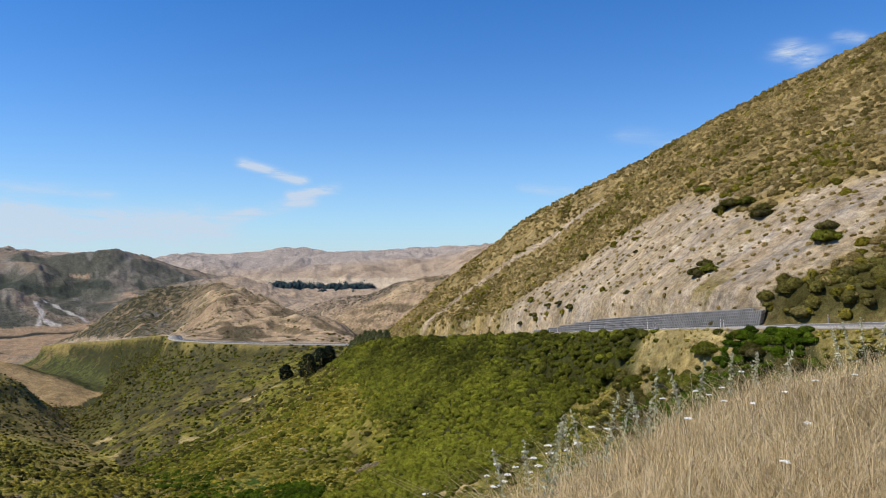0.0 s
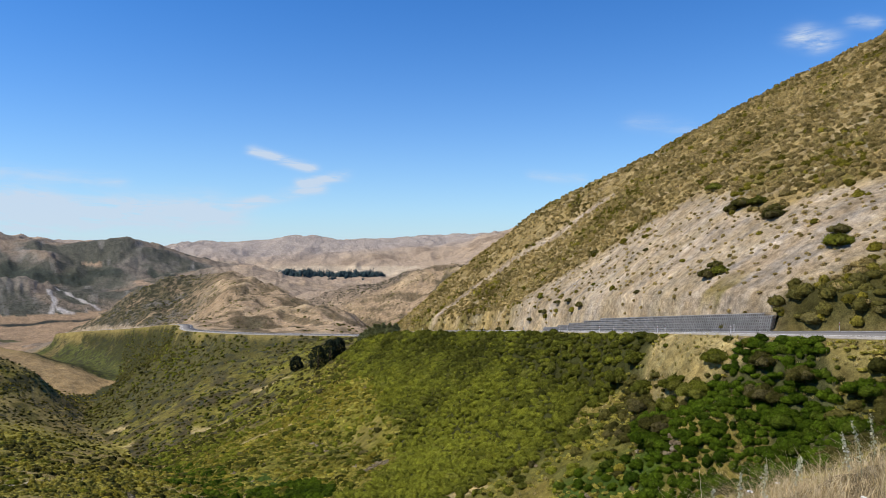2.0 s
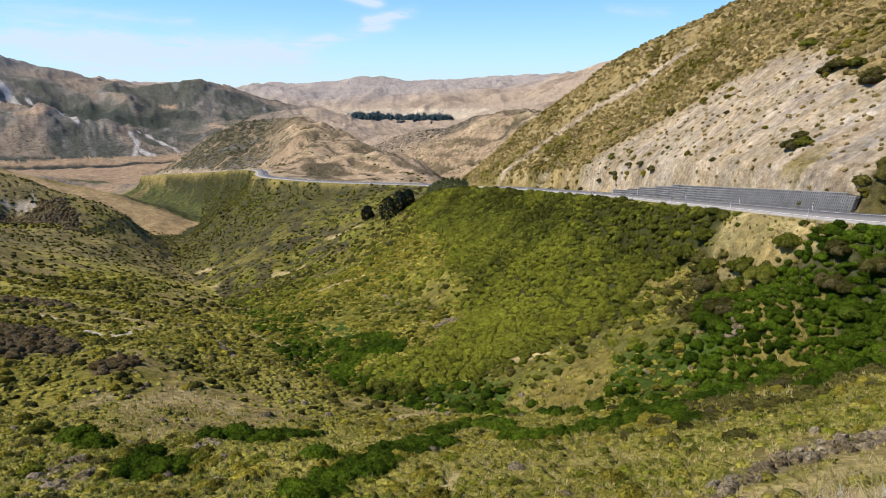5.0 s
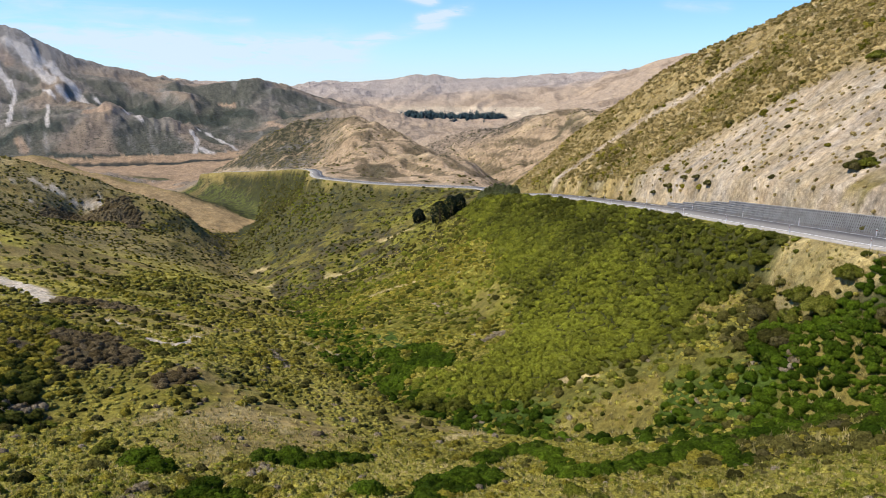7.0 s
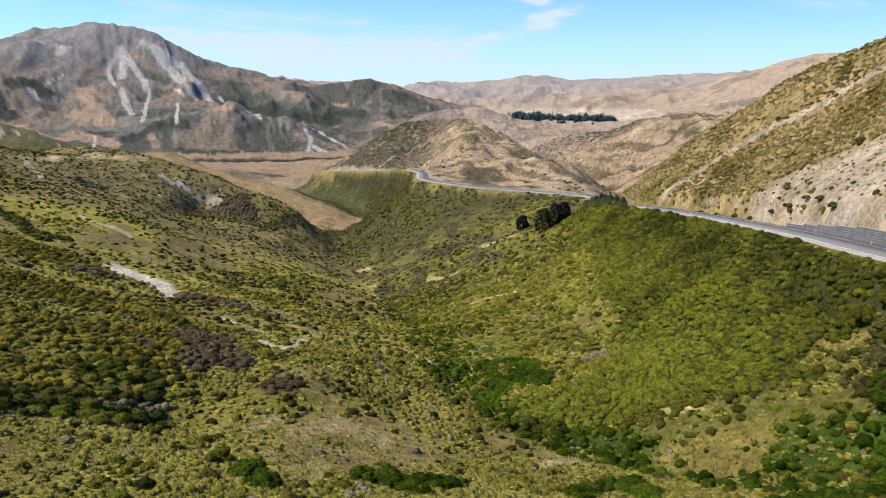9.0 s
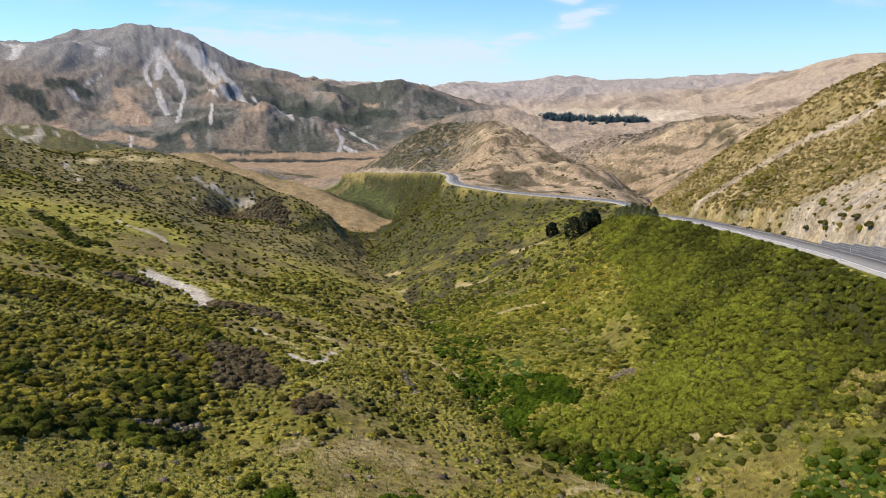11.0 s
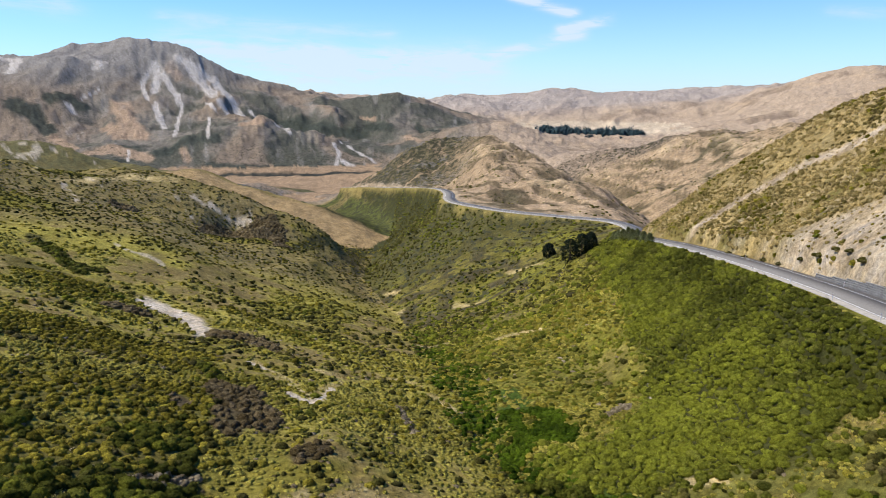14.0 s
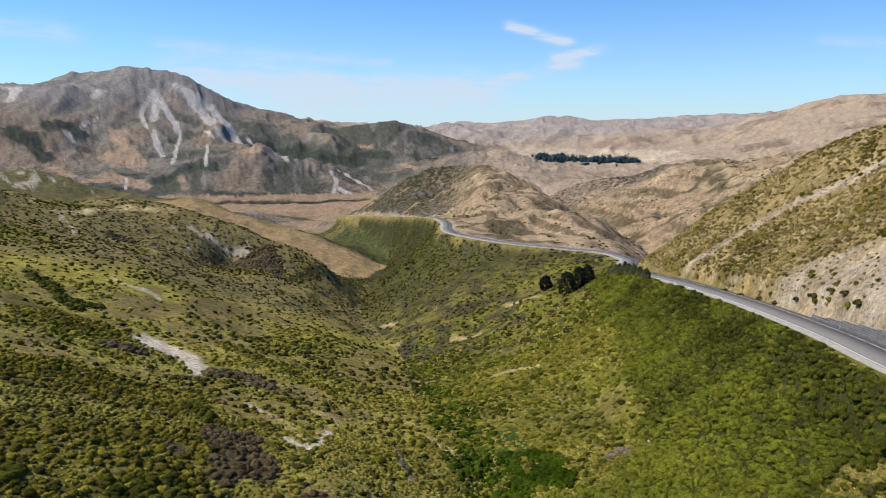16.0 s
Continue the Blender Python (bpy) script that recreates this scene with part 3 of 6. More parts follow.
PALE = [([(-124, 425), (-112, 418)], 1.6), ([(-98, 361), (-96, 369)], 1.1), ([(-61, 257), (-50, 260)], 1.4), ([(-64, 356), (-50, 350)], 2.1), ([(-39, 381), (-20, 362)], 1.4),
        ([(17, 101), (22, 99)], 0.8), ([(-388, 441), (-631, 782), (-383, 551)], 1.9), ([(-364, 434), (-363, 514), (-334, 533)], 3.6), ([(-61, 151), (-55, 149)], 1.0),
        ([(-34, 156), (-27, 147)], 1.2), ([(-75, 147), (-58, 132)], 0.8), ([(-48, 170), (-40, 169)], 0.8), ([(-28, 236), (-12, 230)], 1.1)]
SCREE_LOW = [([(-717, 1974), (-663, 1858), (-626, 1726)], 5.7), ([(-634, 1803), (-585, 1748)], 8.1), ([(-730, 2060), (-614, 1908), (-552, 1831)], 5.0),
             ([(-923, 2038), (-843, 1957)], 7.0), ([(-1230, 1748), (-1171, 1656)], 3.7)]
WOOD = [([(-1924, 2135), (-1823, 2097), (-1659, 1960)], 35.7), ([(-1861, 2228), (-1850, 2302), (-1776, 2292)], 24.9), ([(-1129, 1735), (-1098, 1792), (-1008, 1816)], 22.3),
        ([(-1196, 2546), (-1116, 2525), (-1024, 2510)], 25.6), ([(-1028, 2466), (-839, 2358), (-762, 2374)], 30.4), ([(-766, 2452), (-654, 2348)], 16.1),
        ([(-571, 2415), (-467, 2221)], 15.3), ([(-1195, 1648), (-1168, 1656)], 7.3), ([(-1286, 1797), (-1232, 1798)], 6.3), ([(-943, 1661), (-828, 1647), (-754, 1688)], 13.3)]
RUSSET = [([(-1690, 2365), (-1450, 2085), (-1348, 1983)], 36.3), ([(-1589, 2153), (-1418, 1986)], 29.3), ([(-1621, 1931), (-1428, 1780)], 20.6), ([(-998, 1966), (-939, 1963)], 17.2),
          ([(-1077, 1762), (-1014, 1681)], 14.4), ([(-1322, 1711), (-1292, 1766), (-1131, 1684)], 21.7), ([(-833, 2598), (-756, 2503)], 9.5), ([(-571, 2252), (-485, 2064)], 9.5),
          ([(-1770, 2845), (-1694, 2781)], 18.9)]
SCREE = [([(-1838, 2825), (-1804, 2711), (-1767, 2638), (-1634, 2463)], 8.0), ([(-1814, 2816), (-1747, 2718), (-1695, 2595)], 16.2),
         ([(-1759, 2773), (-1685, 2699), (-1594, 2595), (-1528, 2498)], 13.3), ([(-1510, 2493), (-1396, 2275), (-1197, 1922)], 6.1),
         ([(-1569, 2410), (-1419, 2206), (-1363, 2138)], 11.2), ([(-1779, 2932), (-1699, 2888), (-1605, 2808), (-1462, 2636)], 23.5),
         ([(-1667, 2896), (-1589, 2874), (-1416, 2668), (-1230, 2435)], 20.3), ([(-1400, 2478), (-1323, 2397)], 8.0), ([(-1348, 2473), (-1220, 2373)], 11.8),
         ([(-1272, 2561), (-1171, 2466)], 7.0), ([(-1278, 2274), (-1028, 1815)], 5.9), ([(-1847, 2472), (-1837, 2359)], 4.8), ([(-2000, 2664), (-1979, 2703)], 11.9),
         ([(-1802, 2239), (-1759, 2211)], 8.1), ([(-2540, 2795), (-2458, 2783), (-2270, 2518)], 23.9)]


def stroke(x, y, lines, ragged, lie=0.42):
    """Patches along lines, drawn out up and down the slopes that fall away from the bank."""
    out = np.zeros(np.shape(x))
    bear, dist = np.arctan2(x, y), np.log(np.hypot(x, y) + 0.1)
    for line, w in lines:
        px, py = np.array(line, float).T
        lb, ld = np.arctan2(px, py), np.log(np.hypot(px, py) + 0.1)
        r0 = math.exp(ld.mean())
        m = (bear > lb.min() - 2 * w / r0) & (bear < lb.max() + 2 * w / r0) & (dist > ld.min() - 2 * w / r0 / lie) & (dist < ld.max() + 2 * w / r0 / lie)
        if m.any():
            d = to_line(bear[m] * r0, dist[m] * r0 * lie, np.c_[lb * r0, ld * r0 * lie])[0]
            out[m] = np.maximum(out[m], smooth(1.15, 0.6, d / w + 0.7 * ragged[m]))
    return out


def albedo_mix(base, colour, k):
    return base + (np.array(colour) - base) * np.clip(k, 0, 1)[:, None]


def zones(x, y):
    """How much of each kind of cover grows at a place."""
    r = np.hypot(x, y)
    d, zr, side = np.full(r.shape, 1e9), np.zeros(r.shape), np.ones(r.shape)
    near = r < 1150
    d[near], zr[near], side[near] = road_at(x[near], y[near])
    n1, n2, n3 = fbm(x / 30, y / 30, 41, 4), fbm(x / 9, y / 9, 51, 4), fbm(x / 80, y / 80, 61, 3)
    z = {"r": r, "d": d, "side": side, "n1": n1, "n2": n2, "n3": n3}
    face = (side > 0) * smooth(440, 400, y) * smooth(4, 7, d) * (r < 420) * (x > 20)
    st, _, sside = to_line(x, y, SLIP_TOP)
    inside = np.where(sside > 0, st, -st)
    streak = fbm((x * 0.35 + y) / 5, (x - 0.35 * y) / 30, 71, 4)
    slip = face * smooth(-1.5, 2.5, inside + 4 * n2) * smooth(82, 92, y + 5 * n2) * smooth(206, 190, y)
    gd, ga, _ = to_line(x, y, GULLY)
    chute = face * smooth(1.1, 0.4, gd / (4.2 - 2.2 * ga) + 0.5 * n2)
    thin = face * smooth(0.05, 0.5, streak + 0.25 * n1) * 0.5
    z["face"], z["slip"], z["streak"] = face, np.maximum(slip * np.clip(0.78 + 0.5 * streak, 0, 1), np.maximum(chute, thin * 0.6)), streak
    z["slip_zone"] = np.maximum(slip, chute)
    down = (side < 0) & (x > -420) & (r < 900)
    cd, _, cs = to_line(x, y, CANOPY_FOOT)
    z["canopy"] = down * (x > -6) * (y > 92) * (y < 345) * smooth(-2, 3, np.where(cs > 0, cd, -cd) + 4 * n2) * smooth(5.8, 7.5, d)
    td, _, ts = to_line(x, y, dense(LAND["thalweg"][:9], 25.0))
    sd, _, _ = to_line(x, y, dense(LAND["side_gully"], 8.0))
    z["gully"] = np.maximum(smooth(9, 3, td + 5 * n2) * smooth(330, 200, y), smooth(8.5, 4, sd + 5 * n2)) * (r > 40)
    z["right_bank"] = ((side < 0) & (ts > 0) & (y > 60) & (r < 1080)) * 1.0
    z["left"] = ((ts < 0) & (r < 760) & (r > 25)) * 1.0
    z["bare"] = stroke(x, y, BARE, n2) * np.where(r > 258, smooth(-0.25, 0.1, fbm(x / 5, y / 5, 95, 3)), 1.0)
    z["tan"], z["ochre"], z["grey"] = stroke(x, y, TAN + PALE, n2), stroke(x, y, OCHRE, n2), stroke(x, y, GREY, n2)
    z["face_green"] = stroke(x, y, FACE_GREEN, n2, 1.0) * face
    z["dark"] = stroke(x, y, DARK, n2)
    z["lush"], z["brown"], z["thick"] = stroke(x, y, LUSH, n2), stroke(x, y, BROWNS, n2), stroke(x, y, THICK, n2)
    z["verge"] = ((side < 0) & (r < 1150)) * smooth(10, 6.5, d + 5 * n2) * smooth(250, 300, y) + ((side < 0) & (y < 96)) * smooth(13, 8, d + 4 * n2) * smooth(120, 90, r)
    return z


def cover_colour(x, y, h):
    z = zones(x, y)
    r, n1, n2, n3 = z["r"], z["n1"], z["n2"], z["n3"]
    n4 = fbm(x / 200, y / 200, 81, 5)
    fine = fbm(x / 2.2, y / 2.2, 91, 3)
    c = np.tile(np.array([0.255, 0.205, 0.082]), (len(x), 1))
    # the spur and the valley sides: low scrub over dry grass
    c = albedo_mix(c, (0.310, 0.278, 0.062), z["left"] * smooth(-0.45, 0.05, n1 + 0.5 * n2))
    c = albedo_mix(c, (0.215, 0.178, 0.082), z["left"] * smooth(350, 430, r) * smooth(-0.5, 0.1, n1 + 0.4 * n2))
    c = albedo_mix(c, (0.190, 0.172, 0.036), z["left"] * smooth(0.3, 0.6, n3 + 0.5 * n2))
    c = albedo_mix(c, (0.165, 0.162, 0.030), z["right_bank"] * (0.6 + 0.4 * smooth(-0.5, 0.0, n1 + 0.6 * n2)))
    c = albedo_mix(c, (0.080, 0.070, 0.038), z["right_bank"] * smooth(190, 300, y) * smooth(-0.25, 0.15, n2 + 0.5 * n3))
    c = albedo_mix(c, (0.088, 0.086, 0.034), z["right_bank"] * smooth(400, 470, y) * 0.85)
    c = albedo_mix(c, (0.120, 0.118, 0.032), z["right_bank"] * smooth(130, 112, r) * 0.85)
    # dark litter under the bushes, its colour also standing in for shade in their gaps
    c = albedo_mix(c, (0.052, 0.056, 0.018), z["canopy"])
    c = albedo_mix(c, (0.060, 0.095, 0.018), np.maximum(z["gully"], z["lush"]))
    c = albedo_mix(c, (0.065, 0.068, 0.030), z["dark"] * 0.9)
    c = albedo_mix(c, (0.120, 0.110, 0.034), z["thick"] * 0.85)
    c = albedo_mix(c, (0.085, 0.068, 0.046), z["brown"] * 0.9)
    c = albedo_mix(c, (0.190, 0.155, 0.105), z["grey"] * 0.8)
    c = albedo_mix(c, (0.300, 0.250, 0.090), z["verge"] * 0.8 * (1 - z["lush"]))
    c = albedo_mix(c, (0.470, 0.385, 0.190), z["tan"] * np.clip(0.75 + 0.6 * n2, 0, 1))
    c = albedo_mix(c, (0.215, 0.180, 0.052), z["ochre"] * 0.9)
    # dark soil of the bank, deepened to paint in the shade between grass blades
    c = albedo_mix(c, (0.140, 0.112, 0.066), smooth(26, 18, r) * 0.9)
    # the steep face above the road
    c = albedo_mix(c, (0.410, 0.320, 0.145), z["face"])
    c = albedo_mix(c, (0.200, 0.170, 0.055), z["face"] * smooth(0.0, 0.4, n2 + 0.4 * n1))
    c = albedo_mix(c, (0.105, 0.100, 0.034), z["face_green"])
    c = albedo_mix(c, (0.590, 0.500, 0.385), z["slip"] * (1 - z["face_green"]))
    fine_streak = fbm((x * 0.35 + y) / 2.2, (x - 0.35 * y) / 16, 76, 4)
    c = albedo_mix(c, (0.360, 0.285, 0.190), z["slip"] * smooth(-0.05, 0.35, fine_streak) * 0.8)
    c = albedo_mix(c, (0.270, 0.255, 0.235), z["slip"] * smooth(0.1, 0.45, -fine_streak + 0.3 * n2) * 0.6)
    c = albedo_mix(c, (0.270, 0.225, 0.075), z["slip_zone"] * smooth(14, 7, z["d"]) * smooth(0.42, 0.6, z["streak"] + 0.4 * fine_streak))
    c = albedo_mix(c, (0.135, 0.128, 0.062), smooth(-470, -560, x) * smooth(640, 720, r) * (r < 1180) * (0.6 + 0.4 * smooth(-0.3, 0.1, n2)))
    c = albedo_mix(c, (0.600, 0.535, 0.430), z["bare"] * np.where(r > 258, 0.7, 1.0))
    # hills across the road and beyond the valley
    hill = relief(x, y, r)[0]
    speck = fbm(x / 7, y / 7, 181, 3)
    mid = smooth(400, 440, r) * (z["side"] > 0) * (r < 1300) * (x > -400) * smooth(4, 9, z["d"])
    runs = fbm((0.87 * x + 0.5 * y) / 7, (0.5 * x - 0.87 * y) / 60, 201, 4)
    c = albedo_mix(c, (0.410, 0.312, 0.205), mid)
    flank = smooth(-110, -220, x - 0.06 * (y - 900) + 22 * n1)
    c = albedo_mix(c, (0.135, 0.118, 0.075), mid * np.maximum(flank * smooth(-0.45, 0.05, n1 + 0.5 * n2), smooth(0.3, 0.55, n3 + 0.6 * n1)))
    c = albedo_mix(c, (0.115, 0.095, 0.058), mid * (1 - flank) * smooth(-0.05, 0.22, runs + 0.35 * n1) * 0.75)
    c = albedo_mix(c, (0.215, 0.205, 0.190), mid * flank * smooth(0.2, 0.45, n1 - 0.5 * n2) * 0.8)
    c = albedo_mix(c, (0.560, 0.440, 0.280), mid * smooth(3.0, 7.0, hill + 3 * n1) * (0.75 - 0.6 * flank))
    cut = (z["side"] > 0) * (y > 420) * smooth(12, 6.5, z["d"] + 6 * n2) * (r < 1150)
    c = albedo_mix(c, (0.400, 0.330, 0.250), cut * np.clip(0.8 + 0.7 * n2, 0, 1))
    under = (z["side"] < 0) * smooth(600, 680, r) * (r < 1150) * (x > -330) * smooth(6, 12, z["d"])
    c = albedo_mix(c, (0.056, 0.060, 0.024), under * smooth(-0.7, -0.2, n1 + 0.3 * n3 + 0.5 * n2))
    c = albedo_mix(c, (0.300, 0.235, 0.125), under * smooth(0.25, 0.45, n3 + 0.4 * n1))
    tl, _, ts = to_line(x, y, LAND["tongue"])
    over = smooth(-8, 14, np.where(ts > 0, tl, -tl) + 12 * n1)
    tongue = ((x < -225) & (x > -575) & (r > 740) & (r < 1180) & (z["side"] < 0)) * over
    c = albedo_mix(c, (0.345, 0.255, 0.135), tongue)
    dale = ((x > -640) & (x < -150) & (r > 780) & (r < 1290) & (z["side"] < 0)) * (1 - over) * smooth(6, 12, z["d"]) * smooth(1290, 1200, r + 40 * n1) * smooth(-120, -132, h + 0.06 * (x + 640) - 22)
    c = albedo_mix(c, (0.088, 0.100, 0.034), dale * (1 - z["tan"]))
    c = albedo_mix(c, (0.170, 0.140, 0.060), dale * smooth(0.25, 0.5, n3 + 0.5 * n1))
    far = smooth(1130, 1260, r) * (1 - dale)
    c = albedo_mix(c, (0.410, 0.330, 0.250), far)
    west = far * smooth(-180, -320, x + 0.10 * (y - 1500) + 40 * n3) * ((r < 3500) | (x < -1450))
    rib = ribs(x, y)
    c = albedo_mix(c, (0.215, 0.200, 0.176), west)
    c = albedo_mix(c, (0.250, 0.205, 0.160), west * smooth(-0.05, 0.35, rib + 0.4 * fbm(x / 160, y / 260, 121, 4)) * smooth(190, 20, h))
    c = albedo_mix(c, (0.088, 0.094, 0.078), west * 0.9 * smooth(-0.1, 0.25, 0.3 * n4 + 0.3 * n3 + 0.25 * n1 - 0.9 * rib + smooth(-1400, -900, x) * 0.12) * smooth(230, 60, h))
    c = albedo_mix(c, (0.380, 0.285, 0.205), west * stroke(x, y, RUSSET, 0.8 * n3 + 0.5 * n1) * 0.9)
    c = albedo_mix(c, (0.275, 0.270, 0.264), west * smooth(40, 200, h + 50 * n4) * 0.75)
    c = albedo_mix(c, (0.320, 0.310, 0.298), west * smooth(0.25, 0.6, fbm(np.arctan2(x, y) * 110, r / 260, 191, 4) + smooth(40, 260, h) * 0.22) * 0.35)
    c = albedo_mix(c, (0.052, 0.064, 0.056), west * stroke(x, y, WOOD, 0.7 * n3 + 0.6 * n1) * 0.92)
    nr = fbm(np.arctan2(x, y) * 190, r / 520, 151, 5)
    c = albedo_mix(c, (0.520, 0.500, 0.475), stroke(x, y, SCREE + SCREE_LOW, 0.8 * nr + 0.5 * n1) * 0.9)
    c = c * (1 - 0.30 * smooth(0.1, 0.5, speck + n2) * west)[:, None]
    flats = (h < -145) * smooth(1150, 1250, r) * (x < -250)
    c = albedo_mix(c, (0.320, 0.235, 0.155), flats * 1.0)
    c = albedo_mix(c, (0.095, 0.095, 0.050), flats * smooth(0.1, 0.3, n3) * (x > -620) * (r < 1450))
    foot = to_line(x, y, LAND["mountain_foot"])[0]
    c = albedo_mix(c, (0.045, 0.050, 0.045), far * smooth(26, 10, foot + 14 * n1) * (y > 1400))
    east = far - west
    c = albedo_mix(c, (0.270, 0.212, 0.160), east * smooth(0.0, 0.4, n4 + 0.3 * n3 - 0.03 * hill))
    c = albedo_mix(c, (0.500, 0.385, 0.260), east * smooth(2.5, 8.0, hill + 4 * n4) * 0.7)
    c = albedo_mix(c, (0.165, 0.145, 0.125), east * (r < 1500) * smooth(-0.15, 0.2, fbm(x / 60, y / 60, 141, 4)) * smooth(20, 120, x))
    c = c * (1 - 0.35 * smooth(0.15, 0.5, speck + 0.6 * n2) * east * smooth(2600, 1500, r))[:, None]
    # far range coloured paler and greyer, in place of the haze over that distance
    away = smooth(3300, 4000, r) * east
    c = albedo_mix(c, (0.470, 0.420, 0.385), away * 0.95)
    c = albedo_mix(c, (0.540, 0.460, 0.350), east * (h < -72) * smooth(2350, 2600, r) * smooth(3500, 3200, r))
    c = c * (1 + 0.16 * fine * smooth(900, 200, r) + 0.22 * n2 + 0.12 * n1)[:, None]
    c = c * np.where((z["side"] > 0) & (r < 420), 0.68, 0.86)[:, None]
    scrubby = mid * (0.24 + 0.34 * flank) + west * (0.12 + 0.22 * smooth(40, -130, h) + 0.3 * n4) + east * smooth(2100, 1600, r) * (0.2 + 0.3 * n4 + 0.25 * (r < 1500) * smooth(20, 120, x))
    ridge = z["left"] * smooth(380, 430, r) * (0.35 + 0.2 * z["dark"])
    scrubby = np.maximum(scrubby, np.maximum(ridge, np.maximum(0.5 * np.maximum(dale, under), 0.42 * z["right_bank"] * smooth(230, 330, r) * (1 - z["tan"]) * (1 - z["canopy"]) * (1 - z["verge"])))) * (1 - 0.8 * np.maximum(z["bare"], stroke(x, y, SCREE + SCREE_LOW, n1))) * (1 - 0.9 * tongue) * (1 - 0.9 * flats)
    craggy = smooth(420, 700, r) * (0.34 * mid + 0.16 * west + 0.24 * east + 0.3 * away) * (1 - flats)
    return np.clip(c, 0.008, 0.8), np.clip(scrubby, 0, 1), np.clip(craggy, 0, 1)


def bulk_mesh(name, verts, faces, mat, smooth_shade=True):
    """A mesh from arrays of places and of triangles or quads."""
    k = faces.shape[1]
    me = bpy.data.meshes.new(name)
    me.vertices.add(len(verts))
    me.vertices.foreach_set("co", np.asarray(verts, np.float32).ravel())
    me.loops.add(faces.size)
    me.loops.foreach_set("vertex_index", np.asarray(faces, np.int32).ravel())
    me.polygons.add(len(faces))
    me.polygons.foreach_set("loop_start", np.arange(0, faces.size, k, dtype=np.int32))
    if smooth_shade:
        me.polygons.foreach_set("use_smooth", np.ones(len(faces), bool))
    me.update(calc_edges=True)
    me.materials.append(mat)
    return me


def build_ground():
    """One sheet in rings round the bank; past the seam every other bearing is added."""
    near = np.r_[0.02, 0.7, np.geomspace(1.3, 60, 80), np.geomspace(60, 430, 210)[1:]]
    far = np.geomspace(430, 4850, 270)
    bear = np.r_[np.radians(np.arange(-47, 47.01, 0.2)), np.radians(np.linspace(47, 313, 66)[1:-1])]
    turn = np.r_[bear[1:], bear[0] + 2 * np.pi]
    twice = np.stack([bear, 0.5 * (bear + turn)], 1).ravel()
    m = len(bear)
    grids = [np.meshgrid(near, bear, indexing="ij"), np.meshgrid(far, twice, indexing="ij")]
    x, y = (np.concatenate([(rr * f(aa)).ravel() for rr, aa in grids]) for f in (np.sin, np.cos))
    h = height(x, y)
    idx = np.arange(len(near) * m).reshape(-1, m)
    out = idx.size + np.arange(len(far) * 2 * m).reshape(-1, 2 * m)
    seam = out[0]
    for v in (x, y, h):
        v[seam[::2]] = v[idx[-1]]
        v[seam[1::2]] = 0.5 * (v[idx[-1]] + v[np.roll(idx[-1], -1)])
    quads = []
    for q in (idx, out):
        nxt = np.roll(q, -1, 1)
        quads.append(np.stack([q[:-1], q[1:], nxt[1:], nxt[:-1]], -1).reshape(-1, 4))
    me = bulk_mesh("ground", np.c_[x, y, h], np.vstack(quads)[:, ::-1], GROUND)
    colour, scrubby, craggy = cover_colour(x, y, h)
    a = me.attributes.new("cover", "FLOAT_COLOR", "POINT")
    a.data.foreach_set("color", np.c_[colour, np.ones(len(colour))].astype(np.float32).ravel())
    me.attributes.new("scrubby", "FLOAT", "POINT").data.foreach_set("value", scrubby.astype(np.float32))
    me.attributes.new("craggy", "FLOAT", "POINT").data.foreach_set("value", craggy.astype(np.float32))
    return tagged(new("ground", me), "scrub-covered alpine valley sides with dry tussock and scree", "ground", kind="structure")


build_ground()


# -------------------------------------------------------------------- road ----
def ribbon(name, line, left, right, lift, mat, label, category):
    """A strip that follows a line at offsets to its left and right."""
    p = np.array(line, float)
    t = np.gradient(p[:, :2], axis=0)
    t /= np.hypot(*t.T)[:, None]
    nrm = np.c_[t[:, 1], -t[:, 0]]
    a, b = p.copy(), p.copy()
    a[:, :2] += nrm * left
    b[:, :2] += nrm * right
    a[:, 2] += lift
    b[:, 2] += lift
    low_a, low_b = a - [0, 0, 0.12 + lift], b - [0, 0, 0.12 + lift]
    n = len(p)
    v = np.vstack([low_a, a, b, low_b])
    f = [[k * n + i, k * n + i + 1, (k + 1) * n + i + 1, (k + 1) * n + i] for k in range(3) for i in range(n - 1)]
    me = bulk_mesh(name, v, np.array(f)[:, ::-1], mat, False)
    return tagged(new(name, me), label, category, kind="structure")


FINE_ROAD = dense(ROAD, 3.0)
ribbon("road_shoulder", FINE_ROAD, -5.4, 5.2, 0.0, GRAVEL, "pale gravel shoulder of a mountain road", "road shoulder")
ribbon("road", FINE_ROAD, -3.6, 3.6, 0.05, ASPHALT, "grey sealed two-lane mountain road", "road")
for off in (-3.3, 3.3):
    ribbon("road_edge_line", FINE_ROAD, off - 0.07, off + 0.07, 0.062, PAINT, "thin white painted edge line on the road", "road marking")


